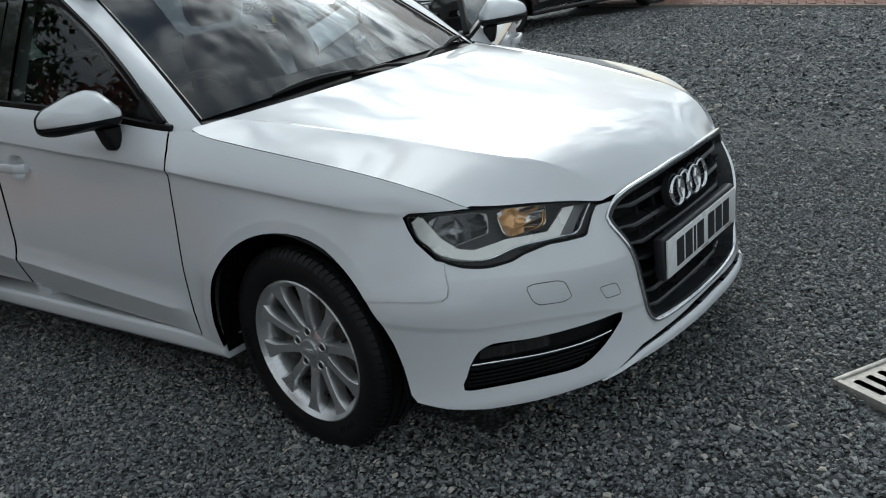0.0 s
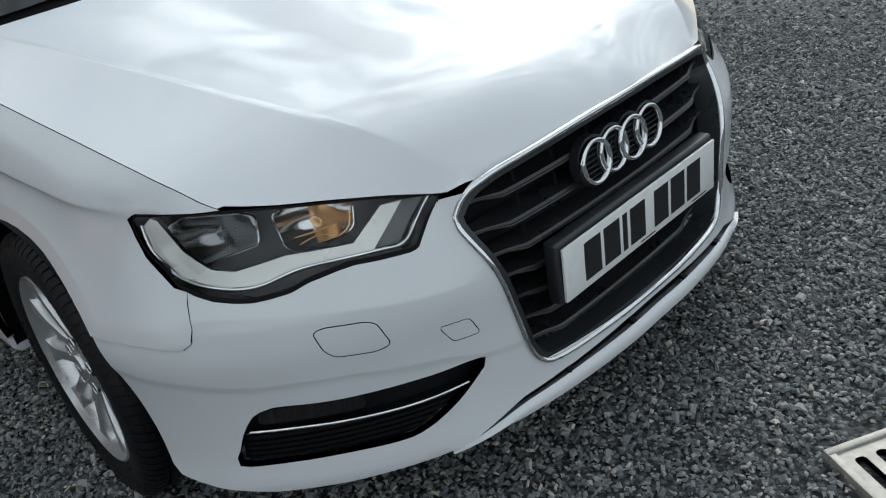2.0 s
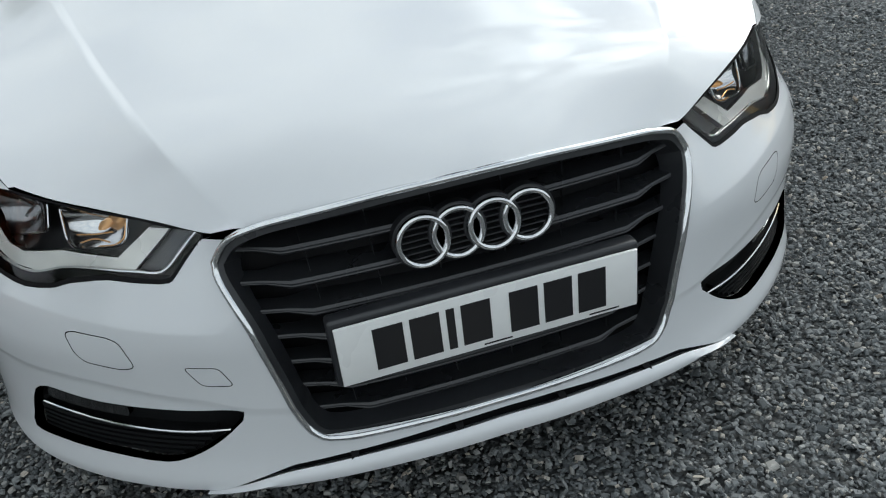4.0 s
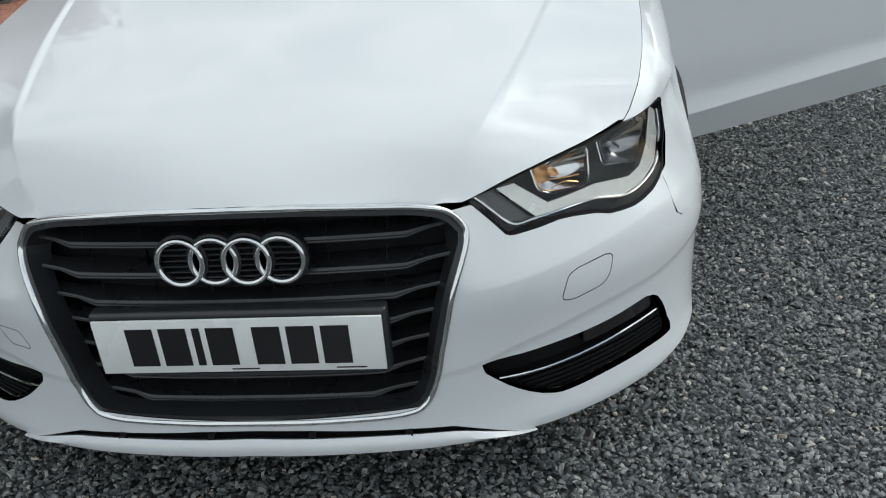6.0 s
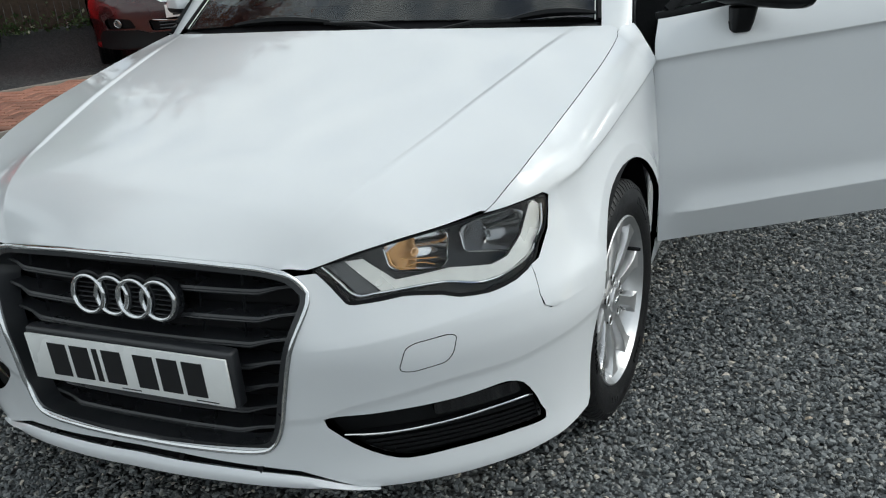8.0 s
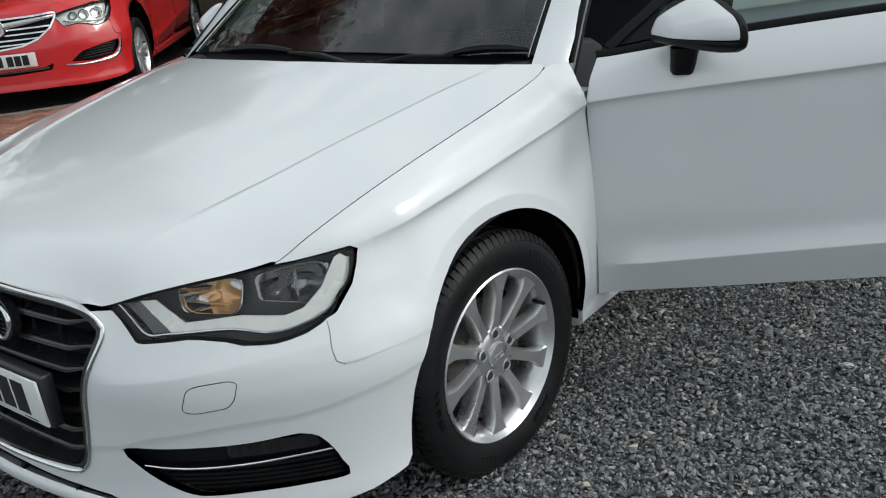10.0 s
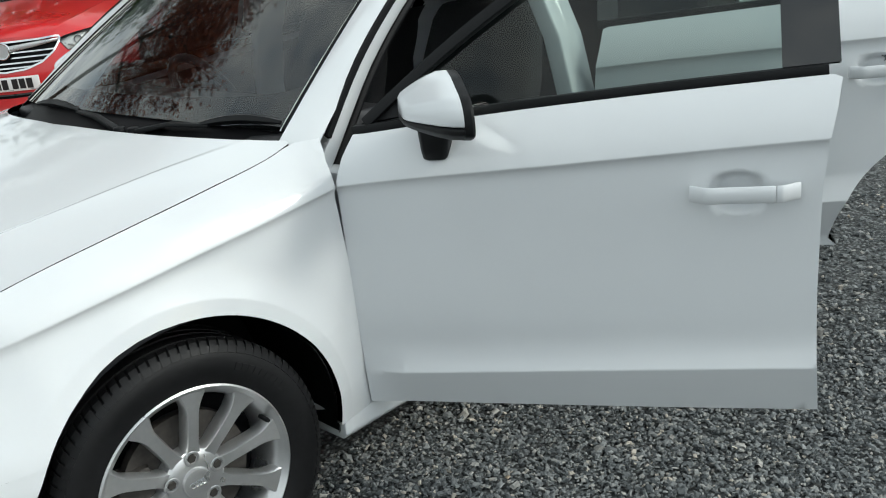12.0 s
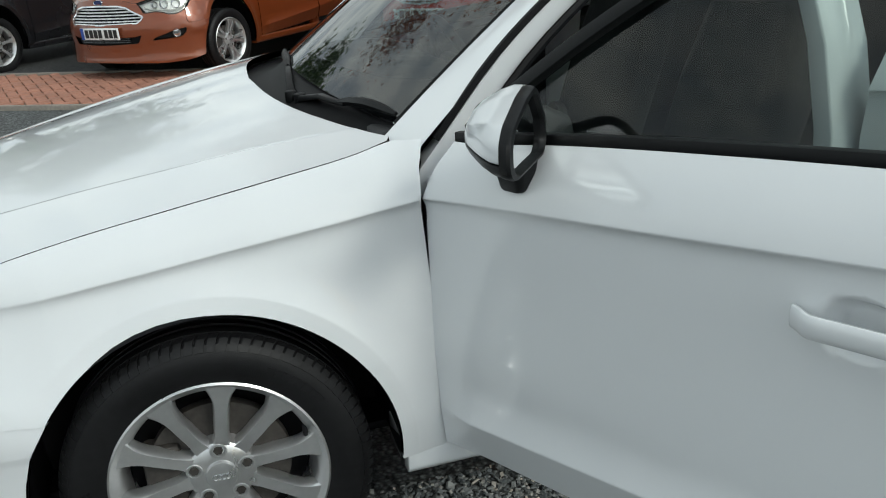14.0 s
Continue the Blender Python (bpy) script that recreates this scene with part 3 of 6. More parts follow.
# ---- parts of the white car ----
def number_plate(parent, m, back, widths=(50, 50, 14, 50, 0, 50, 50, 50), flag=False):
    """A plate with its characters as plain bars, facing -y at the pose m."""
    pl = solid("number_plate", boxed(-.26, .26, -.003, .003, -.0555, .0555), back, parent, "white reflective number plate with dark bars" if back is PLATEW else "yellow reflective number plate", .0012)
    pl.matrix_local = m
    x = -.201
    for w in widths:
        if not w:
            x += .022
            continue
        solid("character_bar", boxed(x, x + w / 1000, -.0042, -.0032, -.0395, .0395), INK, pl)
        x += w / 1000 + .011
    for x0, x1 in ((-.02, .03), (.17, .225)):
        solid("maker_bar", boxed(x0, x1, -.0040, -.0032, -.0500, -.0475), INK, pl)
    if flag:
        solid("blue_band", boxed(-.258, -.216, -.0040, -.0031, -.054, .054), mat("plate_blue", (.02, .07, .35), .35, coat=.4), pl)
    return pl


def lamp_hole(d):
    """The lamp's clear opening: a thin border above, a wider one below."""
    p = grown(LAMP, -d)
    p[:, 1] += .003 * np.clip((.64 - p[:, 1]) / .05, 0, 1)
    return p


def headlight(parent, s):
    """One headlamp: black frame, clear lens, silver band, two reflectors; s is -1 on the car's right."""
    k = lambda p: np.asarray(p, float) * (s, 1)
    lamp = panel("headlight", k(grown(LAMP, -.001)), nose, SEAL_AND_SHADE, parent, "clear headlamp with silver band and dark surround", holes=[k(lamp_hole(.0045))], depth=.085, rim=SEAL_AND_SHADE, step=.01, edge=.008)
    panel("housing", k(LAMP), sunk(nose, .072), LAMPGREY, lamp, depth=0, step=.02)
    panel("lens", k(lamp_hole(.005)), sunk(nose, .0015), LENS, lamp, "clear plastic lens", depth=0, step=.012).visible_shadow = False
    panel("light_band", k(LAMP_BAND), sunk(nose, .014), SILVER, lamp, "silver band", depth=.012, step=.01)
    edge = curve2([(1.006, .692), (.987, .650), (.932, .608), (.857, .586), (.792, .581), (.707, .595), (.580, .594), (.527, .594), (.49, .622), (.459, .650)], .01, False)
    p = on_nose(s * edge[:, 0], edge[:, 1], .011)
    solid("chrome_trim", sweep(p, circle(8, .0035), up=(0, -.5, .8)), CHROME, lamp)
    # ribbed inner end
    panel("rib_field", k([(.462, .650), (.528, .596), (.574, .597), (.505, .656)]), sunk(nose, .030), RIBGREY, lamp, "grey ribbed end", depth=0, step=.02)
    for i in range(6):
        f = (i + .5) / 6
        q = on_nose(s * np.array([.464 + .040 * f, .530 + .042 * f]), np.array([.649 + .006 * f, .5975]), .027)
        solid("lens_rib", sweep(q, [(-.0022, 0), (0, .003), (.0022, 0)]), RIBGREY, lamp)
    # two chromed bowls, the inner one with an amber bulb and painted reflections
    for poly, ca, cz, with_amber in (([(.773, .686), (.777, .641), (.899, .620), (.919, .633), (.955, .686), (.914, .700), (.809, .695)], .862, .660, False), ([(.594, .676), (.603, .635), (.626, .626), (.715, .619), (.734, .632), (.745, .680), (.720, .691), (.646, .685)], .672, .655, True)):
        poly = rounded(poly, .010, 4)

        def bowl(u, v, ca=ca, cz=cz):
            r = np.clip(np.sqrt(((np.abs(u) - ca) / .075) ** 2 + ((v - cz) / .045) ** 2), 0, 1.2)
            return nose(u, v) - (np.clip(.030 + .038 * (1 - r**2), .02, .07))[..., None] * normals(nose, np.asarray(u, float), np.asarray(v, float))

        cup = panel("reflector", k(poly), bowl, REFLECT if with_amber else BOWLGREY, lamp, "chromed reflector bowl" if with_amber else "dark clear reflector bowl", step=.007, depth=0, edge=.006)
        e = on_nose(s * poly[:, 0], poly[:, 1], .027)
        solid("bowl_rim", sweep(e, circle(6, .0022), up=(0, -.6, .8), closed=True), CHROME, cup)
        c0, n0 = on_nose(s * ca, cz, .066)[0], normals(nose, np.array([s * ca]), np.array([cz]))[0]
        d0 = n0 * .6 + np.array((0, -.5, 0))
        solid("bulb", sweep([c0, c0 + d0 * .020, c0 + d0 * .034], circle(10, .008), up=(0, 0, 1), scale=[1, 1, .4]), AMBER if with_amber else CHROME, cup, "amber bulb with a faint painted glow" if with_amber else "")
        if with_amber:
            # thin faintly glowing strips drawn in as the bulb's reflection
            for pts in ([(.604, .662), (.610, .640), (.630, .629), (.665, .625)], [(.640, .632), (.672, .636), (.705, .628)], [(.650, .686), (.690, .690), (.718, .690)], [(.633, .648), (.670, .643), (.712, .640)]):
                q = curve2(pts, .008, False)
                solid("amber_glint", sweep(on_nose(s * q[:, 0], q[:, 1], .031), circle(6, .0014), up=(0, -.6, .8)), AMBER, cup, "painted amber reflection on the bowl")
    return lamp


def fog_insert(parent, s):
    k = lambda p: np.asarray(p, float) * (s, 1)
    ins = panel("fog_insert", k(grown(FOG, .006)), sunk(nose, .034), PLASTIC, parent, "black plastic lower insert with chrome strip", depth=0, step=.02)
    e = curve2([(.468, .298), (.565, .293), (.687, .296), (.793, .302), (.884, .304)], .02, False)
    solid("chrome_strip", sweep(on_nose(s * e[:, 0], e[:, 1], .012), circle(8, .0032), up=(0, -.6, .8)), CHROME, ins, "thin chrome strip")
    for z0, a0, a1 in ((.248, .57, .895), (.258, .545, .893), (.268, .525, .89), (.278, .51, .888)):
        a = np.linspace(a0, a1, 16)
        solid("slat", sweep(on_nose(s * a, z0 + 0 * a, .022), [(-.008, -.003), (.008, -.003), (.008, .003), (-.008, .003)]), PLASTIC, ins)
    a = np.linspace(.50, .885, 18)
    solid("shelf", sweep(on_nose(s * a, .292 + 0 * a, .024), [(-.012, -.004), (.012, -.004), (.012, .004), (-.012, .004)]), PLASTIC, ins)
    panel("fog_lamp", k(rounded([(.66, .312), (.86, .316), (.85, .346), (.66, .345)], .012)), sunk(nose, .016), GLOSSBLACK, ins, "dark glossy fog lamp cover", depth=.012, step=.015)
    return ins


def grille(parent):
    g = part("grille", panel_mesh("grille", both(curve2([(p[0] * 1.0, p[1]) for p in GRILLE], .02, False)), sunk(nose, .105), SEAL_AND_SHADE, depth=0, step=.03), None, parent, "black radiator grille in a chrome frame")
    p, n = nose(GR_RING[:, 0], GR_RING[:, 1]), normals(nose, GR_RING[:, 0], GR_RING[:, 1])
    solid("chrome_frame", sweep(p, [(-.0058, -.004), (-.0046, .0042), (0, .0062), (.0046, .0042), (.0058, -.004), (.004, -.012), (-.004, -.012)], up=n, closed=True), CHROME, g, "chrome frame", angle=60)
    r2 = grown(GR_RING, -.010)
    p, n = nose(r2[:, 0], r2[:, 1]), normals(nose, r2[:, 0], r2[:, 1])
    solid("inner_frame", sweep(p, [(-.005, -.002), (.005, -.002), (.005, -.05), (-.005, -.05)], up=n, closed=True), GRILLEBLACK, g)
    half = smooth([.27, .285, .33, .405, .505, .590, .618, .645, .66], [.28, .308, .332, .35, .375, .412, .405, .37, .34])
    # a slat: a sloping shelf with a double lip in front, which steps back and rises near its ends
    section = ((.004, -.0085), (-.002, -.0085), (-.0060, -.0040), (-.0050, -.0020), (-.0036, -.0016), (-.0040, .0002), (-.0005, .0046), (.006, .0046), (.060, .0060), (.060, .0020), (.010, -.0040))
    for z in (.611, .554, .498, .445, .392, .340, .287):
        h = float(half(z)) + .008
        a = np.unique(np.concatenate([np.linspace(-h, h, 31), [-h + .098, -h + .060, h - .060, h - .098]]))
        rows = []
        for aa in a:
            e = np.interp(h - abs(aa), [0, .058, .100], [1, 1, 0])
            far = np.interp(h - abs(aa), [0, .058], [1, 0])
            q = on_nose(aa, z, .012)[0]
            q[1] = -.783 + .45 * (q[1] + .825)
            rows.append([q + np.array((0, y * (1 - .4 * e) + .010 * e, zz * (1 - .45 * e) + .006 * e + .008 * far)) for y, zz in section])
        solid("slat", loft(rows, closed_v=True, cap=True), GRILLEBLACK, g, angle=30)
    levels = (.668, .611, .554, .498, .445, .392, .340, .287, .272)
    for i, a in enumerate((-.275, -.168, -.06, .06, .168, .275)):
        for z1, z0 in zip(levels[:-1], levels[1:]):
            if abs(a) < .28 and .36 < (z0 + z1) / 2 < .51:
                continue
            a1 = a * (.86 + .4 * ((z0 + z1) / 2 - .3))
            solid("rib", sweep([(a1, -.770, z0 + .010), (a1 * 1.01, -.764, z1 - .006)], [(-.0008, 0), (0, -.003), (.0008, 0), (0, .006)], up=(0, 1, 0)), GRILLEBLACK, g)
    solid("plate_holder", boxed(-.268, .268, -.8375, -.806, .3765, .5035), GRILLEBLACK, g, "black plate holder", .007, seg=3)
    # four linked plain rings on dark louvred roundels
    for i in range(4):
        cx, cz, y0 = -.0893 + .0595 * i, .586, -.808
        t = np.linspace(0, 2 * math.pi, 56, endpoint=False)
        path = np.stack([cx + .0405 * np.cos(t), y0 + .003 * (i % 2) + .10 * .0405 * np.sin(t), cz + .0405 * np.sin(t)], 1)
        solid("ring", sweep(path, [(-.0055, -.004), (-.0048, .0020), (-.0025, .0048), (0, .0056), (.0025, .0048), (.0048, .0020), (.0055, -.004)], up=(0, -1, .1), closed=True), CHROME, g, "chrome ring", angle=60)
        back = np.stack([cx + .0440 * np.cos(t), y0 + .014 + .10 * .044 * np.sin(t), cz + .0440 * np.sin(t)], 1)
        roundel = solid("roundel", sweep(back, [(-.0045, -.012), (-.0045, .008), (.0045, .008), (.0045, -.012)], up=(0, -1, .1), closed=True), GRILLEBLACK, g, angle=50)
        solid("roundel_back", sweep([(cx, y0 + .030, cz), (cx, y0 + .024, cz)], circle(24, .043), up=(0, 0, 1)), SEAL_AND_SHADE, roundel)
        for k in range(-3, 4):
            w = math.sqrt(.039**2 - (.0105 * k) ** 2)
            solid("louvre", boxed(cx - w, cx + w, y0 + .008 + .001 * k, y0 + .022, cz + .0105 * k - .0012, cz + .0105 * k + .0012), GRILLEBLACK, roundel)
    return g


def tyre_profile(r):
    """Half of a tyre's section, (along the axle, radius), outer side first."""
    return [(.070, r - .098), (.088, r - .094), (.098, r - .075), (.103, r - .052), (.102, r - .034), (.097, r - .018), (.090, r - .008), (.078, r - .003), (.058, r - .0005), (.057, r - .007), (.049, r - .007), (.048, r), (.020, r), (.019, r - .007), (.010, r - .007), (.009, r),
            (-.009, r), (-.010, r - .007), (-.019, r - .007), (-.020, r), (-.048, r), (-.049, r - .007), (-.057, r - .007), (-.058, r - .0005), (-.078, r - .003), (-.092, r - .012), (-.103, r - .05), (-.095, r - .08), (-.070, r - .098)]


R_TYRE = .312


def wheel(parent, s, y, spokes=10, hub_x=.773, hub_z=.290, turn=.0, rim_r=.2150, steer=.0, twin=False, plain=False):
    """Wheel with tyre, alloy rim, spokes, bolts and cap; the outer side faces s."""
    w = new("wheel")
    w.parent = parent
    w.matrix_local = pose(s * hub_x, y, hub_z, 0, 0, (0 if s > 0 else 180) + steer) @ pose(0, 0, 0, math.degrees(turn), 0, 0)
    tyre = part("tyre", soft(mesh_of("tyre", *lathe(tyre_profile(R_TYRE), 96), [RUBBER]), 25), None, w, "black rubber tyre with worn tread")
    # shoulder blocks and sipes
    n = 44 if plain else 88
    pieces = []
    for i in range(n):
        t0, t1 = 2 * math.pi * (i + .05) / n, 2 * math.pi * (i + .80) / n
        rows = []
        for t in (t0, t1):
            rows.append([(x, r * math.cos(t + .9 * (x - .06)), r * math.sin(t + .9 * (x - .06))) for x, r in ((.060, R_TYRE - .004), (.061, R_TYRE + .0030), (.080, R_TYRE + .0012), (.092, R_TYRE - .0075), (.0995, R_TYRE - .0200), (.0960, R_TYRE - .0230), (.085, R_TYRE - .012))])
        pieces.append(loft(rows, closed_v=True, cap=True))
    solid("shoulder_tread", joined(*pieces), RUBBER, tyre, angle=25)
    # raised lettering band, as plain bars
    for t0, t1, r0, r1 in () if plain else ((.55, 1.10, .256, .272), (5.10, 5.45, .240, .252), (4.2, 4.45, .250, .264)):
        k = max(3, int((t1 - t0) / .06))
        for i in range(k):
            a, b = t0 + (t1 - t0) * i / k, t0 + (t1 - t0) * (i + .7) / k
            ring_rows = [[(x, r * math.cos(t), r * math.sin(t)) for x, r in ((.0990, r0), (.1035, r0), (.1038, r1), (.0990, r1))] for t in np.linspace(a, b, 4)]
            solid("letter_bar", loft(ring_rows, closed_v=True, cap=True), RUBBER, tyre)
    if not plain:
        # raised size marking round the sidewall
        tx = bpy.data.curves.new("size_marking", "FONT")
        tx.body, tx.size, tx.extrude, tx.align_x = "205/55 R16", .024, .0012, "CENTER"
        holder = bpy.data.objects.new("size_marking", tx)
        scene.collection.objects.link(holder)
        bpy.context.view_layer.update()
        tm = bpy.data.meshes.new_from_object(holder)
        bpy.data.objects.remove(holder)
        co = np.array([v.co[:] for v in tm.vertices])
        ang, rad = 3.22 - co[:, 0] / .262, .252 + co[:, 1]
        bul = np.interp(rad, [.214, .218, .237, .260, .278], [.070, .088, .098, .103, .102])
        for v, x, aa, r in zip(tm.vertices, bul + .0014 + co[:, 2], ang, rad):
            v.co = (x, r * math.cos(aa), r * math.sin(aa))
        tm.materials.clear()
        tm.materials.append(RUBBER)
        part("size_marking", tm, None, tyre, "raised tyre size marking")
    rr = rim_r
    rim = part("rim", soft(mesh_of("rim", *lathe([(-.09, rr - .006), (-.085, rr - .018), (.02, rr - .028), (.058, rr - .022), (.078, rr - .014), (.086, rr - .004), (.092, rr), (.095, rr + .003), (.092, rr + .007), (.080, rr + .004), (.060, rr - .006), (-.09, rr - .002)], 80), [ALLOY]), 30), None, w, "silver alloy rim")
    hubv = lathe([(.030, .0), (.070, .0), (.072, .030), (.070, .058), (.062, .070), (.030, .074)], 40)
    solid("hub", hubv, ALLOY, rim)
    for i in range(spokes):
        ang0 = 2 * math.pi * i / spokes + .175
        if twin:
            ang0 = 2 * math.pi * (i // 2) / (spokes / 2) + (.16 if i % 2 else -.16)
        rows = []
        for f in np.linspace(0, 1, 15):
            r = .050 + (rr - .003 - .050) * f
            wd = .0125 + .0015 * f + .0225 * max(0, f - .62) ** 2 / .1444 + .007 * max(0, .22 - f) / .22
            x = .062 + .020 * f + .003 * math.sin(f * math.pi)
            th = .026 - .008 * f
            cy, cz = math.cos(ang0), math.sin(ang0)
            rows.append([(x + dx, r * cy - o * cz, r * cz + o * cy) for o, dx in ((-wd * 1.22, -.022), (-wd * 1.05, -.003), (-wd * .90, .0010), (0, .0006), (wd * .90, .0010), (wd * 1.05, -.003), (wd * 1.22, -.022), (wd * .9, -th - .020), (-wd * .9, -th - .020))])
        solid("spoke", loft(rows, closed_v=True, cap=True), ALLOY, rim, angle=28)
    cap = solid("centre_cap", lathe([(.060, 0), (.0805, 0), (.0805, .023), (.079, .0310), (.074, .0335), (.060, .0335)], 36), ALLOY, rim, "silver centre cap")
    for i in range(4):
        t = np.linspace(0, 2 * math.pi, 18, endpoint=False)
        path = np.stack([np.full_like(t, .0812), .0062 * np.cos(t) + (-.0128 + .0085 * i), .0062 * np.sin(t)], 1)
        solid("cap_ring", sweep(path, circle(5, .0009), up=(1, 0, 0), closed=True), CHROME, cap)
    for i in range(5):
        t = 2 * math.pi * i / 5 + .3
        cy, cz = .056 * math.cos(t), .056 * math.sin(t)
        v, f = lathe([(.050, 0), (.0735, 0), (.0735, .0085), (.071, .0105), (.050, .0105)], 6)
        solid("bolt", (v + np.array((0, cy, cz)), f), DULL, rim)
        v, f = lathe([(.072, .0112), (.0745, .0125), (.0745, .0160), (.072, .0175)], 20)
        solid("bolt_recess", (v + np.array((0, cy, cz)), f), ALLOY, rim)
    v, f = lathe([(.060, 0), (.094, 0), (.096, .004), (.090, .0055), (.060, .0055)], 10)
    solid("valve", (v + np.array((0, (rr - .022) * math.cos(.38), (rr - .022) * math.sin(.38))), f), RUBBER, rim)
    solid("backplate", lathe([(-.030, .03), (-.020, .03), (-.020, rr - .026), (-.030, rr - .024)], 40), SEAL_AND_SHADE, w, "dark backplate")
    disc = solid("brake_disc", lathe([(.005, .03), (.030, .03), (.030, .145), (.012, .147), (.005, .145)], 48), DULL, w, "brown-grey brake disc")
    solid("caliper", (boxed(-.01, .045, -.155, -.075, -.07, .07)), DULL, disc, "", .012)
    return w


def arch_liner(parent, s, y):
    rows = []
    for t in np.linspace(-.17, math.pi + .20, 30):
        rows.append([(s * x, y + r * math.cos(t), ARCH_Z + r * math.sin(t)) for x, r in ((.866 + .013 * max(0, math.sin(t)), ARCH_R - .001), (.860, ARCH_R + .008), (.70, ARCH_R + .014), (.55, ARCH_R + .014), (.52, .25), (.50, .02))])
    return solid("arch_liner", loft(rows), SEAL_AND_SHADE, parent, "black wheel arch liner", angle=70)


def mirror_unit(parent, s):
    """Door mirror: white cap, black lower shell and rim, glass, black foot."""
    white = rounded([(.0, .9765), (.003, 1.004), (.052, 1.062), (.078, 1.069), (.13, 1.060), (.212, 1.030), (.234, 1.008), (.238, .988), (.235, .9765)], .010, 4)
    black = rounded([(.0, .9735), (.235, .9735), (.232, .960), (.200, .944), (.025, .941), (.004, .955)], .008, 3)
    whole = rounded([(.0, .960), (.003, 1.004), (.052, 1.062), (.078, 1.069), (.13, 1.060), (.212, 1.030), (.234, 1.008), (.238, .975), (.230, .956), (.200, .943), (.025, .940)], .012, 4)

    def at(d, k, poly):
        """A section d in front of the rim's plane, which leans back outwards, drawn in by k."""
        out = []
        for u, z in poly:
            u, z = .088 + (u - .088) * k, .984 + (z - .984) * k
            out.append((s * (.816 + .885 * u), .724 + .465 * u - d + .012 * (1 - k), z))
        return out

    secs = ((-.004, 1.0), (.018, .985), (.045, .88), (.070, .75), (.092, .62), (.108, .51), (.116, .40), (.119, .22))
    m = solid("mirror_cap", loft([at(d, k, white) for d, k in secs], closed_v=True, cap=True), WHITE, parent, "white door mirror with black foot", angle=42)
    solid("lower_shell", loft([at(d, k * .995, black) for d, k in secs[:-1]], closed_v=True, cap=True), PLASTIC, m, "black lower shell", angle=50)
    rim = solid("rear_rim", loft([at(-.004, .995, whole), at(-.020, 1.0, whole), at(-.026, .96, whole), at(-.026, .86, whole), at(-.012, .84, whole)], closed_v=True), PLASTIC, m, "black mirror rim", angle=50)
    solid("mirror_pane", loft([at(-.013, .85, whole), at(-.014, .85, whole)], closed_v=True, cap=True), MIRROR, rim, "mirror glass")
    foot = [[(s * (x + dx * w), y + dy * h, z) for dx, dy in ((-1, -.7), (-.6, -1), (.6, -1), (1, -.7), (1, .7), (.6, 1), (-.6, 1), (-1, .7))] for x, y, z, w, h in ((.862, .716, .874, .014, .020), (.862, .716, .879, .019, .027), (.863, .718, .900, .025, .031), (.865, .722, .946, .032, .036))]
    solid("foot", loft(foot, closed_v=True, cap=True), PLASTIC, m, "black mirror foot", .004, angle=50)
    arm = [[(s * x, y + dy, z + dz) for dy, dz in ((-.030, -.016), (-.030, .016), (.030, .016), (.030, -.016))] for x, y, z in ((.79, .716, .890), (.862, .716, .890))]
    solid("arm", loft(arm, closed_v=True, cap=True), PLASTIC, m, "", .004)
    return m


def door_handle(parent, s, y0, y1, z0, z1):
    """A pull handle with its key cap, over a dished recess."""
    def bar(ya, yb, name, n=10):
        ys = np.linspace(ya, yb, n)
        zs = z0 + (z1 - z0) * (ys - y0) / (y1 - y0)
        f = (ys - y0) / (y1 - y0)
        out = .012 + .026 * np.clip(np.sin(np.clip(f, .02, .98) * math.pi) * 2.2, 0, 1)
        rows = []
        for y, z, o in zip(ys, zs, out):
            x = side(y, z)[0] + o
            h = .0172
            rows.append([(s * (x + dx), y, z + dz) for dx, dz in ((-.012, -h * .8), (0, -h), (.004, -h * .4), (.004, h * .4), (0, h), (-.012, h * .8))])
        return solid(name, loft(rows, closed_v=True, cap=True), WHITE, parent, "white pull handle" if name == "handle" else "", .002, angle=50)
    h = bar(y0, y1 - .045, "handle", 14)
    bar(y1 - .0435, y1, "key_cap", 5)
    return h


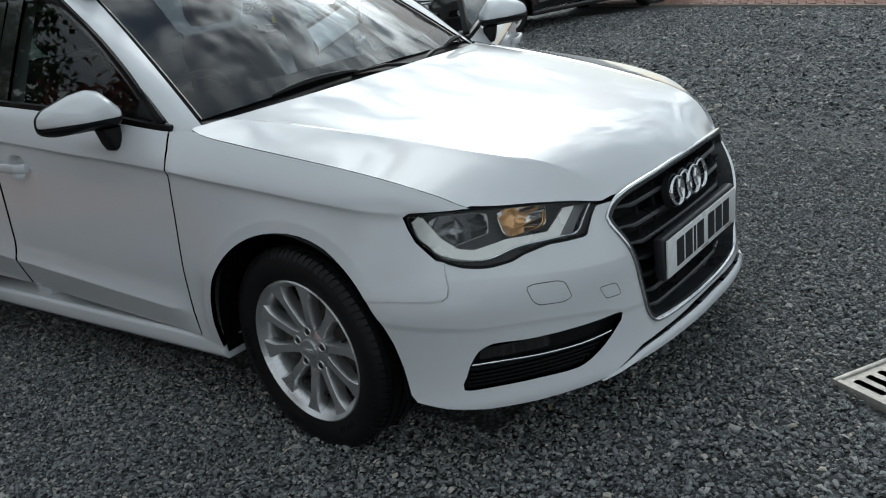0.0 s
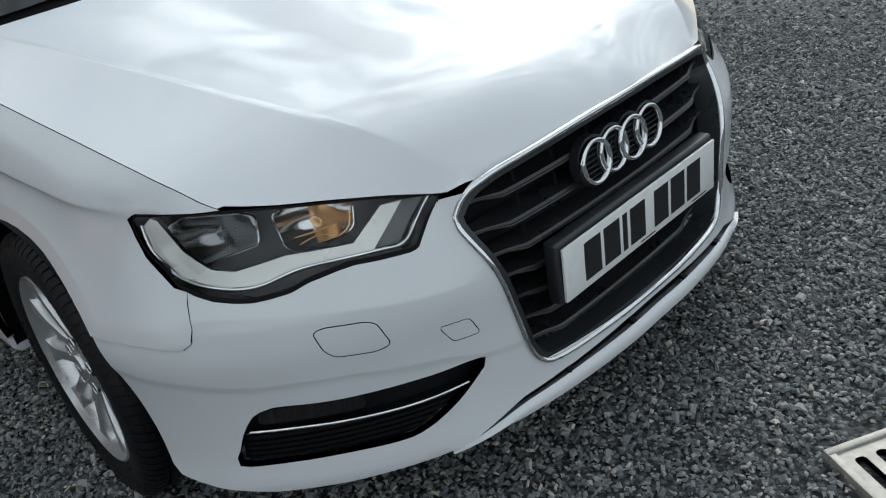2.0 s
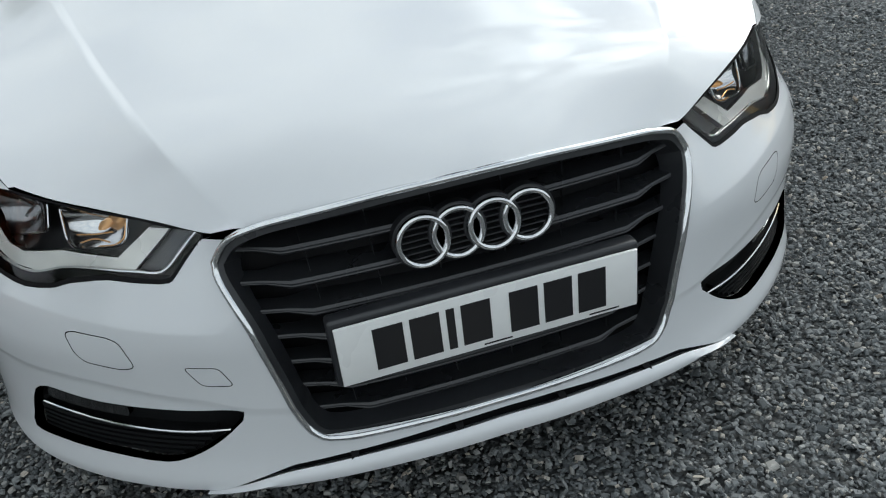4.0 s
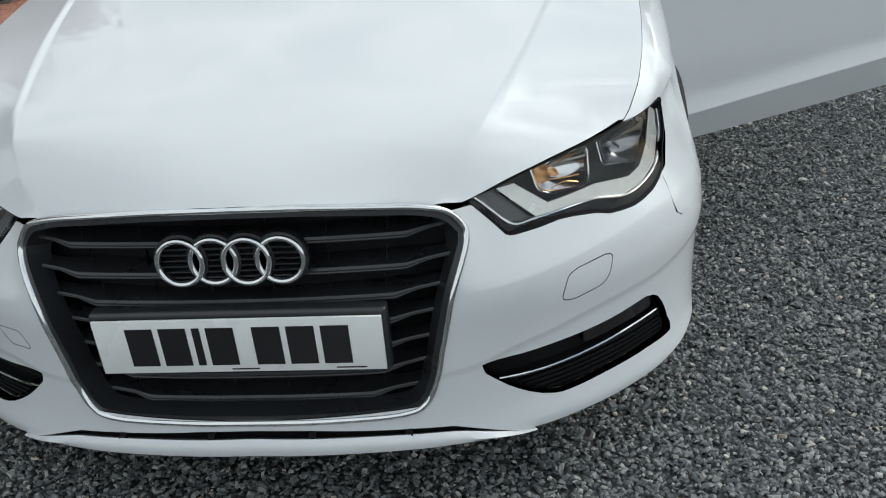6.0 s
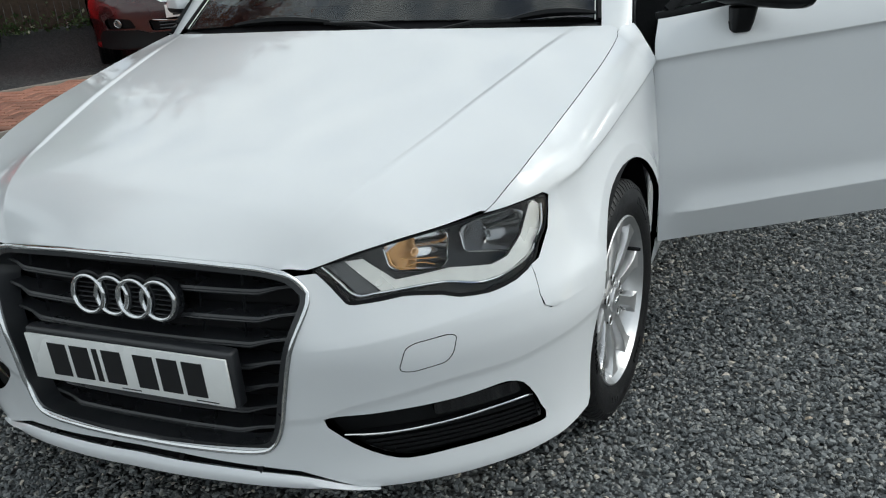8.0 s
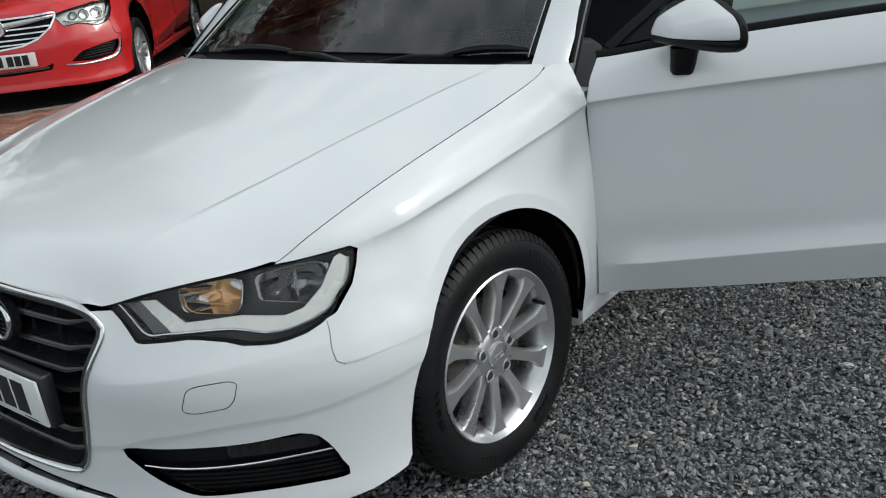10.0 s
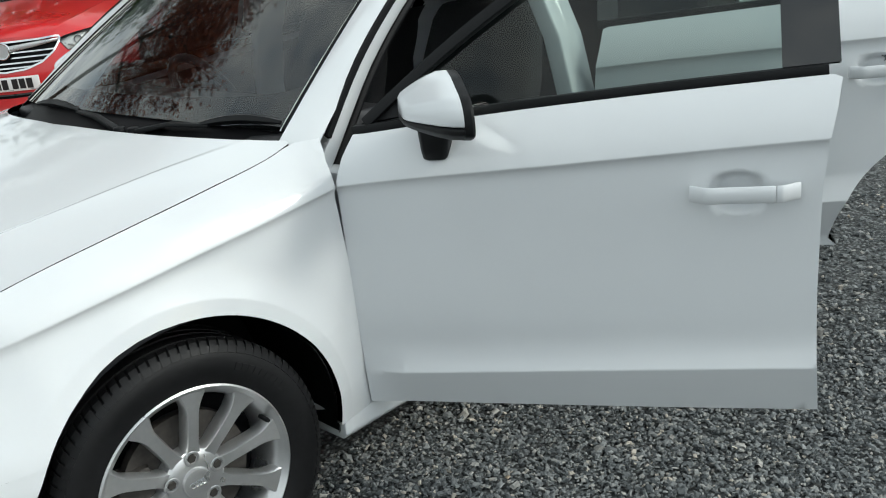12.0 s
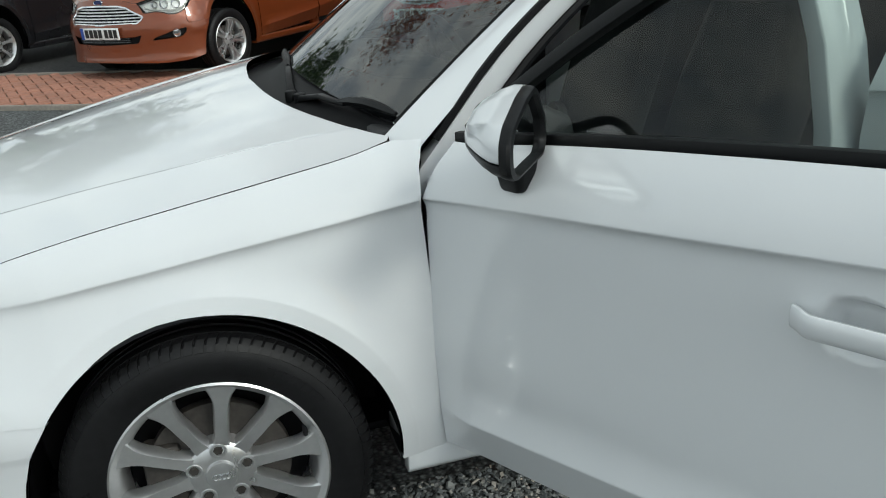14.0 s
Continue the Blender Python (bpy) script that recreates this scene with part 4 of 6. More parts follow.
def door(parent, s, outline, front, name):
    """A door: skin, inner trim, belt strip, window frame, glass, handle."""
    sd, pn = (dished(s, 1.335, .799) if front else dished(s, 2.285, .853)), pane_of(s)
    d = panel(name, outline, sd, WHITE, parent, "white car door", depth=.055, rim=WHITE, step=.022, edge=.014, lines=[SHOULDER, SHOULDER - (0, .020), FOOT, FOOT + (0, .03)] + [ring_line(1.335, .799) if front else ring_line(2.285, .853)])
    panel("inner_trim", grown(np.array(outline), -.012), sunk(side_of(s), .075), DASH, d, "dark grey door trim", depth=0, step=.05)
    ys = np.linspace(.497 if front else 1.515, 1.497 if front else 2.465, 26)
    path = np.stack([s * (sill_x(ys) - .004), ys, sill_z(ys) - .002], 1)
    solid("belt_strip", sweep(path, [(-.010, -.010), (.010, -.010), (.008, .010), (-.010, .010)]), PLASTIC, d, "black belt strip", .002)
    if front:
        top_line = [(.53, .940), (.62, 1.012), (.75, 1.108), (.90, 1.205), (1.05, 1.288), (1.20, 1.342), (1.40, 1.372), (1.497, 1.376)]
        rear = [(1.495, float(sill_z(1.495)))]
    else:
        top_line = [(1.515, 1.376), (1.8, 1.378), (2.1, 1.358), (2.35, 1.30), (2.47, 1.22)]
        rear = [(2.46, float(sill_z(2.46)))]
    tl = curve2(top_line, .03, False)
    p = pn(tl[:, 0], tl[:, 1]) + np.array((s * .004, 0, 0))
    solid("window_frame", sweep(p, [(-.014, -.014), (.010, -.014), (.012, .012), (-.014, .012)], up=(s * .9, 0, .4)), PLASTIC, d, "black window frame", .003)
    base = [(y, float(sill_z(y)) - .03) for y in np.linspace(tl[-1, 0], tl[0, 0] + .02, 14)]
    panel("window_glass", np.array(tl.tolist() + base), sunk(pn, .006), PANE, d, "tinted side window", depth=0, step=.05).visible_shadow = False
    if front:
        ap = [(1.415, float(sill_z(1.415)) + .008), (1.519, float(sill_z(1.51)) + .008), (1.512, 1.15), (1.499, 1.372), (1.40, 1.370)]
        panel("pillar_cover", ap, sunk(pn, -.003), GLOSSBLACK, d, "gloss black pillar cover", depth=.012, step=.04)
        tri = [(.515, .940), (.66, .962), (.66, 1.035)]
        panel("mirror_triangle", tri, sunk(pn, -.002), PLASTIC, d, "black plastic corner piece", depth=.012, step=.03)
        mirror_unit(d, s)
        door_handle(d, s, 1.245, 1.450, .801, .807)
    else:
        ap = [(1.515, float(sill_z(1.52)) + .008), (1.575, float(sill_z(1.57)) + .008), (1.585, 1.368), (1.515, 1.370)]
        panel("pillar_cover", ap, sunk(pn, -.003), GLOSSBLACK, d, "gloss black pillar cover", depth=.012, step=.04)
        door_handle(d, s, 2.21, 2.41, .850, .857)
    return d


def wiper(parent, base, knee, tip, wide):
    """A wiper arm from its spindle, and the blade it carries."""
    b, k, t = (np.array(v) for v in (base, knee, tip))
    w = solid("wiper", sweep([b, b + (k - b) * .5 + np.array((0, 0, .012)), k], [(-.010, -.005), (.010, -.005), (.008, .007), (-.008, .007)], scale=[1.2, 1, .7]), PLASTIC, parent, "black wiper arm and blade", .002)
    solid("spindle_cap", sweep([b + np.array((0, 0, -.02)), b + np.array((0, 0, .014))], circle(12, .016), up=(0, 1, 0)), PLASTIC, w, "", .003)
    d = (t - k)
    q = np.array([k - d * wide + d * (1 + wide) * f for f in np.linspace(0, 1, 9)])
    q[:, 2] += .004 + .010 * np.sin(np.linspace(0, math.pi, 9))
    solid("blade", sweep(q, [(-.010, 0), (-.004, .010), (.004, .010), (.010, 0), (.002, -.010), (-.002, -.010)], scale=[.5, .8, 1, 1.1, 1.1, 1.1, 1, .8, .5]), PLASTIC, w)
    return w


def seat(parent, x, y):
    prof = [(-.25, -.22), (-.22, -.26), (.22, -.26), (.25, -.22), (.25, .20), (.22, .25), (-.22, .25), (-.25, .20)]
    rows = [[(x + a * k, y + b * k, z) for a, b in prof] for z, k in ((.34, .9), (.42, 1.0), (.50, 1.0), (.53, .86))]
    st = solid("seat", loft(rows, closed_v=True, cap=True), CLOTH, parent, "dark cloth car seat", .02)
    rows = [[(x + a * w, y + .20 + (z - .5) * .35 + b, z) for a, b in ((-.25, -.05), (-.20, -.08), (.20, -.08), (.25, -.05), (.24, .05), (-.24, .05))] for z, w in ((.48, .9), (.60, 1.0), (.85, 1.0), (1.05, .86), (1.10, .70))]
    solid("seat_back", loft(rows, closed_v=True, cap=True), CLOTH, st, "", .02)
    rows = [[(x + a, y + .43 + b, z) for a, b in ((-.13 * k, -.04), (.13 * k, -.04), (.13 * k, .04), (-.13 * k, .04))] for z, k in ((1.13, .8), (1.18, 1.0), (1.26, 1.0), (1.30, .8))]
    solid("headrest", loft(rows, closed_v=True, cap=True), CLOTH, st, "", .02)
    return st


def build_white_car():
    car = thing("car", "white five-door hatchback car with two doors open, parked on gravel", "car")
    p = {}
    # black rim on white panels: shut-line shade put into the edge colour
    p["bonnet"] = panel("bonnet", BONNET, top, WHITE, car, "white bonnet with two creases", step=.018, depth=.014, rim=SEAL_AND_SHADE, lines=[RIDGE, RIDGE * (-1, 1)])
    for s in (1, -1):
        p["wing", s] = panel("wing", WING, side_of(s), WHITE, car, "white front wing", step=.016, depth=.016, rim=WHITE, lines=[SHOULDER, SHOULDER - (0, .020), LIP])
    k = lambda q, s: np.asarray(q, float) * (s, 1)
    fog = curve2(FOG, .02)
    jet = rounded(JET, .012)
    tow = rounded([(.452, .438), (.509, .442), (.487, .403), (.435, .400)], .010)
    holes = [k(fog, 1), k(fog, -1), grown(k(jet, 1), .0015), grown(k(jet, -1), .0015), grown(k(tow, -1), .0012)]
    bumper = p["bumper"] = panel("front_bumper", BUMPER, nose, WHITE, car, "white front bumper", holes=holes, step=.016, depth=.020, rim=WHITE, lines=[e * (s, 1) for e in EDGES for s in (1, -1)])
    for s in (1, -1):
        panel("jet_cover", grown(k(jet, s), -.0004), nose, WHITE, bumper, step=.02, depth=.006, rim=SEAL_AND_SHADE)
        fog_insert(bumper, s)
    panel("tow_cover", grown(k(tow, -1), -.0004), nose, WHITE, bumper, step=.02, depth=.006, rim=SEAL_AND_SHADE)
    # lower lip, its slot and fins
    lip_low = smooth([0, .25, .40, .53, .60], [.212, .202, .188, .176, .172])
    lip_high = smooth([0, .29, .37, .50, .60], [.249, .231, .219, .184, .176])
    a = np.linspace(-.53, .53, 48)
    rows = []
    for x in a:
        f = 1 - min(1, abs(x) / .53) ** 3
        q, n = on_nose(x, .20)[0], normals(nose, np.array([x]), np.array([.2]))[0]
        zl, zh = float(lip_low(abs(x))), float(lip_high(abs(x)))
        o = .003 + .013 * f
        rows.append([(q[0] + n[0] * d, q[1] + n[1] * d, z) for d, z in ((o - .013, zh - .008), (o - .007, zh), (o, zh - .004), (o + .004, (zl + zh) / 2), (o, zl + .003), (o - .012, zl), (-.05, zl + .002))])
    lip = solid("lower_lip", loft(rows, closed_v=True, cap=True), WHITE, bumper, "white lower lip", angle=50)
    panel("slot", [(x, float(lip_low(abs(x)))) for x in np.linspace(-.52, .52, 30)] + [(x, .275 - .07 * (x / .52) ** 2) for x in np.linspace(.52, -.52, 30)], sunk(nose, .016), SEAL_AND_SHADE, bumper, "dark slot", depth=0, step=.03)
    for x in (-.265, -.083, .107, .285):
        q, nn = on_nose(x, .24)[0], normals(nose, np.array([x]), np.array([.24]))[0]
        z = float(lip_high(abs(x)))
        rows = [[q + np.array((dx * w, 0, 0)) + np.array((nn[0] * d, nn[1] * d, zz - q[2])) for dx, d in ((-1, -.012), (-1, o1), (1, o1), (1, -.012))] for zz, w, o1 in ((z + .005, .0070, .002), (z - .001, .0060, .012), (z - .009, .0026, .0185))]
        solid("fin", loft(rows, closed_v=True, cap=True), SEAL_AND_SHADE, lip, "small black fin")
    for s in (1, -1):
        panel("seam_backing", k([(.898, .490), (.960, .490), (.960, .560), (.935, .588), (.905, .576)], s), sunk(nose, .0045), WHITE, bumper, depth=0, step=.02)
    g = grille(car)
    number_plate(g, pose(0, -.8425, .438, 2, 0, 0), PLATEW)
    for s in (1, -1):
        headlight(car, s)
    # underside and closing parts; the undertray is an unseen slab added to block light
    solid("undertray", boxed(-.64, .64, -.58, 3.2, .185, .21), SEAL_AND_SHADE, car, "unseen black slab added to block light from below", .01)
    solid("engine_bay", boxed(-.46, .46, -.70, .30, .20, .60), SEAL_AND_SHADE, car, "", .03)
    for s in (1, -1):
        for y in (ARCH_Y, ARCH_Y + 2.637):
            arch_liner(car, s, y)
        wheel(car, s, .006, steer=-4.0)
        wheel(car, s, 2.643)
        rows = [[(s * x, y, z) for x, z in ((.70, .268), (.860, .268), (.873, .258), (.873, .214), (.858, .197), (.70, .195))] for y in (.387, .41, 1.0, 1.7, 2.255)]
        solid("sill", loft(rows, closed_v=True, cap=True), WHITE, car, "white sill", .004)
        p["pillar", s] = panel("windscreen_pillar", [(-.05, .0), (1, .0), (1, 1), (-.05, 1)], (lambda s: lambda v, t: pillar(v, t, s))(s), WHITE, car, "white windscreen pillar", step=.05, depth=.03, rim=SEAL_AND_SHADE, edge=.04)
        v = np.linspace(.0, 1, 24)
        q = screen(s * (.972 + .018 * v), v) + np.array((0, -.002, .003))
        solid("screen_seal", sweep(q, [(-.010, -.006), (.010, -.006), (.008, .006), (-.008, .006)], up=(s * .4, -.5, .7)), SEAL_AND_SHADE, car)
        solid("screen_trim", sweep(screen(s * (.953 + .020 * v), v) + np.array((0, -.002, .003)), circle(6, .0016), up=(s * .4, -.5, .7)), SILVER, car, "thin pale trim line")
        q = np.stack([s * (.795 - .175 * v), rail_y(v) + .019, rail_z(v) - .003], 1)
        solid("door_seal", sweep(q, [(-.006, -.007), (.006, -.007), (.006, .007), (-.006, .007)], up=(0, -.6, .8)), SEAL_AND_SHADE, car, "black rubber door seal")
        solid("hinge_pillar", boxed(*sorted((s * .72, s * .842)), .500, .565, .265, .840), WHITE, car, "white hinge pillar", .012)
        # the door opening's front jamb
        jv = np.linspace(-.12, 1, 20)
        rows = [[(s * (.788 - .175 * v + dx), float(rail_y(v)) + .034 + dy, float(rail_z(v)) - .006 + dz) for dx, dy, dz in ((0, 0, 0), (-.012, .045, -.012), (-.040, .072, -.022), (-.11, .078, -.03), (-.11, .0, 0))] for v in jv]
        solid("door_jamb", loft(rows, closed_v=True, cap=True), WHITE, car, "white door jamb", angle=50)
        q2 = np.stack([s * (.755 - .175 * jv), rail_y(jv) + .108, rail_z(jv) - .026], 1)
        solid("jamb_seal", sweep(q2, circle(8, .012), up=(0, -.6, .8)), SEAL_AND_SHADE, car, "black rubber seal")
        # middle pillar and roof rail
        rows = [[(s * (x + dx), y, z) for dx, y in ((-.06, 1.44), (0, 1.445), (.004, 1.50), (0, 1.56), (-.06, 1.57))] for x, z in ((.835, .26), (.845, .55), (.835, .80), (.790, 1.0), (.70, 1.2), (.612, 1.385))]
        solid("middle_pillar", loft(rows, closed_v=True, cap=True), WHITE, car, "white door pillar", .006, angle=50)
        ry = np.linspace(1.02, 3.15, 24)
        q = np.stack([s * (roof_w(ry) + .012), ry, roof_z(ry) - .050], 1)
        solid("roof_rail", sweep(q, [(-.035, -.02), (.02, -.02), (.025, .01), (-.035, .022)], up=(0, 0, 1)), WHITE, car, "", .004)
        p["quarter", s] = panel("rear_quarter", QUARTER, side_of(s), WHITE, car, "white rear quarter", step=.04, depth=.02, rim=SEAL_AND_SHADE)
        q = [(2.50, 1.09), (3.12, 1.10), (3.02, 1.25), (2.80, 1.34), (2.50, 1.30)]
        panel("quarter_window", q, pane_of(s), PANE, car, depth=.01, step=.06)
        rows = [[(s * x, y, z) for x, y, z in ((.60, 2.46, 1.36), (.79, 2.47, 1.05), (.60, 2.55, 1.30))], [(s * x, y, z) for x, y, z in ((.52, 3.2, 1.33), (.74, 3.36, 1.0), (.52, 3.25, 1.28))]]
        solid("rear_pillar", loft(rows, closed_v=True, cap=True), WHITE, car)
    u = np.linspace(-1, 1, 24)
    p["screen"] = panel("windscreen", [(-1, 0), (1, 0), (1, 1), (-1, 1)], screen, SCREEN, car, "clear raked windscreen", step=.06, depth=0, edge=.05)
    p["screen"].visible_shadow = False
    inner = curve2([(-.93, .17), (-.6, .105), (0, .085), (.6, .105), (.93, .17), (.965, .30), (.955, .92), (0, .95), (-.955, .92), (-.965, .30)], .03)
    panel("screen_border", [(-1, 0), (1, 0), (1, 1), (-1, 1)], sunk(screen, .003), GLOSSBLACK, car, "black windscreen border", holes=[inner], step=.05, depth=0, edge=.03)
    solid("sensor_box", boxed(-.06, .06, .93, 1.0, 1.29, 1.33), SEAL_AND_SHADE, car, "", .01)
    # scuttle between bonnet and glass
    rows = []
    for x in np.linspace(-.74, .74, 30):
        f = (x / .74) ** 2
        y0, z0 = float(np.interp(abs(x), [0, .255, .453, .636, .752], [.225, .243, .284, .357, .430])), float(top(x, float(np.interp(abs(x), [0, .255, .453, .636, .752], [.234, .252, .293, .366, .438])))[2])
        q = screen(x / .735, 0.02)
        rows.append([(x, y0, z0 - .030), (x, (y0 + q[1]) / 2, min(z0, q[2]) - .040), (x, q[1] + .01, q[2] - .004), (x, q[1] + .02, q[2] - .08), (x, y0, z0 - .09)])
    solid("scuttle", loft(rows, closed_v=True, cap=True), SEAL_AND_SHADE, car, "black plastic scuttle panel", angle=50)
    wiper(car, (.20, .318, .928), (-.11, .356, .958), (-.46, .392, .950), .06)
    wiper(car, (.24, .335, .926), (.50, .400, .948), (.70, .470, .950), .12)
    p["roof"] = panel("roof", both([(0, 1.035), (.3, 1.06), (.572, 1.12)] + [(float(roof_w(y)), y) for y in np.linspace(1.2, 3.2, 20)] + [(0, 3.25)]), roof, WHITE, car, "white roof", step=.06, depth=.02, edge=.04)
    tl = both([(0, .30), (.55, .30), (.78, .42), (.80, .80), (.76, .98), (.62, 1.2), (.54, 1.325), (0, 1.345)])
    hw = both([(0, 1.02), (.60, 1.02), (.50, 1.27), (0, 1.30)])
    p["tail"] = panel("tailgate", tl, tail, WHITE, car, "white tailgate", holes=[hw], step=.05, depth=.02, core=(0, 2, .6))
    panel("rear_window", grown(hw, .01), sunk(tail, .01, (0, 2, .6)), PANE, car, "tinted rear window", depth=0, step=.08)
    for s in (1, -1):
        panel("tail_lamp", [(s * a, z) for a, z in ((.46, .80), (.77, .82), (.76, .95), (.46, .94))], sunk(tail, -.006, (0, 2, .6)), REDLENS, car, "red tail lamp", depth=.01, step=.04)
    # cabin
    dash = [[(x, y, z) for y, z in ((.42, .92), (.60, .945), (.80, .93), (.86, .90), (.88, .80), (.80, .62), (.55, .55), (.42, .60))] for x in np.linspace(-.72, .72, 9)]
    dsh = solid("dashboard", loft(dash, closed_v=True, cap=True), DASH, car, "dark grey dashboard", .015, angle=50)
    t = np.linspace(0, 2 * math.pi, 40, endpoint=False)
    sw = np.stack([-.37 + .185 * np.cos(t), .95 - .185 * np.sin(t) * .40, .85 + .185 * np.sin(t) * .90], 1)
    wheel_s = solid("steering_wheel", sweep(sw, circle(10, .016), up=(0, -1, .3), closed=True), DASH, car, "dark steering wheel")
    solid("steering_boss", boxed(-.45, -.29, .90, .96, .79, .90), DASH, wheel_s, "", .02)
    for vx in (-.60, 0, .60):
        solid("air_vent", (sweep([(vx, .865, .87), (vx, .885, .87)], circle(18, .042), up=(0, 0, 1))), PLASTIC, dsh)
    for x in (-.37, .37):
        seat(car, x, 1.22)
    rows = [[(x, y, z) for y, z in ((2.0, .36), (2.0, .52), (2.45, .50), (2.62, 1.05), (2.72, 1.05), (2.6, .36))] for x in (-.62, .62)]
    solid("rear_bench", loft(rows, closed_v=True, cap=True), CLOTH, car, "dark cloth rear bench", .03)
    solid("cabin_floor", boxed(-.76, .76, .42, 3.2, .24, .27), CLOTH, car, "dark carpet")
    solid("console", boxed(-.10, .10, .8, 1.7, .27, .55), DASH, car, "", .03)
    solid("head_lining", boxed(-.54, .54, 1.15, 3.0, 1.33, 1.345), mat("lining_grey", (.45, .45, .44), .9, vary=.05), car, "pale roof lining")
    # doors: the two on the car's left stand open
    for s in (1, -1):
        f, r = door(car, s, DOOR_F, True, "front_door"), door(car, s, DOOR_R, False, "rear_door")
        p["front_door", s], p["rear_door", s] = f, r
        if s > 0:
            tagged(f, "white front door standing wide open")
            tagged(r, "white rear door standing open")
            for ob, hx, hy, ang in ((f, .868, .474, -64.5), (r, .868, 1.512, -62.0)):
                ob.matrix_local = pose(hx, hy, 0) @ pose(0, 0, 0, 0, 0, ang) @ pose(-hx, -hy, 0)
    return car, p


white_car, PANELS = build_white_car()

# ---- ground ----
ROW_D, ROW_N = Vector((.541, .841, 0)), Vector((-.841, .541, 0))  # along and away across the brick strip


def gravel_material(name, cell, base, light):
    m = bpy.data.materials.new(name)
    m.use_nodes = True
    nt = m.node_tree
    p = nt.nodes["Principled BSDF"]
    p.inputs["Roughness"].default_value = .8
    co = nt.nodes.new("ShaderNodeTexCoord")
    vo = nt.nodes.new("ShaderNodeTexVoronoi")
    vo.inputs["Scale"].default_value = 1 / cell
    ns = nt.nodes.new("ShaderNodeTexNoise")
    ns.inputs["Scale"].default_value, ns.inputs["Detail"].default_value = 1.3, 5
    rp = nt.nodes.new("ShaderNodeValToRGB")
    rp.color_ramp.elements[0].color, rp.color_ramp.elements[1].color = (*base, 1), (*light, 1)
    rp.color_ramp.elements[0].position, rp.color_ramp.elements[1].position = .1, .95
    sx = nt.nodes.new("ShaderNodeSeparateColor")
    mr = nt.nodes.new("ShaderNodeMapRange")
    mr.inputs["From Min"].default_value, mr.inputs["From Max"].default_value, mr.inputs["To Min"].default_value, mr.inputs["To Max"].default_value = .3, .7, .78, 1.22
    mu = nt.nodes.new("ShaderNodeMixRGB")
    mu.blend_type = "MULTIPLY"
    mu.inputs[0].default_value = 1
    # shade between the chips, painted in: colour darkens towards each cell's edge
    gap_shade = nt.nodes.new("ShaderNodeMapRange")
    gap_shade.inputs["From Max"].default_value, gap_shade.inputs["To Min"].default_value, gap_shade.inputs["To Max"].default_value = .65, 1.0, .25
    m2 = nt.nodes.new("ShaderNodeMixRGB")
    m2.blend_type = "MULTIPLY"
    m2.inputs[0].default_value = 1
    bu = nt.nodes.new("ShaderNodeBump")
    bu.inputs["Strength"].default_value, bu.inputs["Distance"].default_value = 1.0, cell * .5
    bu.invert = True
    for a, b in ((co.outputs["Object"], vo.inputs["Vector"]), (co.outputs["Object"], ns.inputs["Vector"]), (vo.outputs["Color"], sx.inputs[0]), (sx.outputs[0], rp.inputs[0]), (ns.outputs[0], mr.inputs[0]), (rp.outputs[0], mu.inputs[1]), (mr.outputs[0], mu.inputs[2]),
                 (vo.outputs["Distance"], gap_shade.inputs[0]), (mu.outputs[0], m2.inputs[1]), (gap_shade.outputs[0], m2.inputs[2]), (m2.outputs[0], p.inputs["Base Color"]), (vo.outputs["Distance"], bu.inputs["Height"]), (bu.outputs[0], p.inputs["Normal"])):
        nt.links.new(a, b)
    return m


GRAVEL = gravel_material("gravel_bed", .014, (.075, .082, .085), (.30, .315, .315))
b = bmesh.new()
bmesh.ops.create_grid(b, x_segments=60, y_segments=60, size=1)
for v in b.verts:
    # finer near the car, out to the horizon
    x, y = v.co.x, v.co.y
    v.co.x, v.co.y = math.copysign(abs(x) ** 4 * 900 + abs(x) * 12, x), math.copysign(abs(y) ** 4 * 900 + abs(y) * 12, y)
    v.co.z = -.012 + .006 * noise.noise(v.co * .7) if max(abs(v.co.x), abs(v.co.y)) < 30 else -.012
me = bpy.data.meshes.new("ground")
b.to_mesh(me)
b.free()
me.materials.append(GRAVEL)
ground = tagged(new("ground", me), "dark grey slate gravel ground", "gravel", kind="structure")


def pale_material():
    m = mat("pale_pebbles", (.4, .4, .4), .7, bump=.5, bscale=180)
    nt = m.node_tree
    g, r = nt.nodes.new("ShaderNodeNewGeometry"), nt.nodes.new("ShaderNodeValToRGB")
    el = r.color_ramp.elements
    el[0].position, el[0].color = 0, (.20, .20, .19, 1)
    el[1].position, el[1].color = 1, (.52, .50, .45, 1)
    for pos, c in ((.35, (.28, .27, .25)), (.55, (.34, .27, .19)), (.75, (.40, .40, .385))):
        el.new(pos).color = (*c, 1)
    nt.links.new(g.outputs["Random Per Island"], r.inputs[0])
    nt.links.new(r.outputs[0], nt.nodes["Principled BSDF"].inputs["Base Color"])
    return m


def stone_material():
    m = mat("slate_chippings", (.1, .1, .1), .72, bump=.5, bscale=250)
    nt = m.node_tree
    g = nt.nodes.new("ShaderNodeNewGeometry")
    r = nt.nodes.new("ShaderNodeValToRGB")
    el = r.color_ramp.elements
    el[0].position, el[0].color = 0, (.066, .075, .079, 1)
    el[1].position, el[1].color = 1, (.55, .50, .43, 1)
    for pos, c in ((.45, (.165, .176, .179)), (.80, (.25, .262, .260)), (.965, (.38, .37, .34)), (.985, (.46, .42, .36))):
        e = el.new(pos)
        e.color = (*c, 1)
    nt.links.new(g.outputs["Random Per Island"], r.inputs[0])
    nt.links.new(r.outputs[0], nt.nodes["Principled BSDF"].inputs["Base Color"])
    return m


STONE = stone_material()


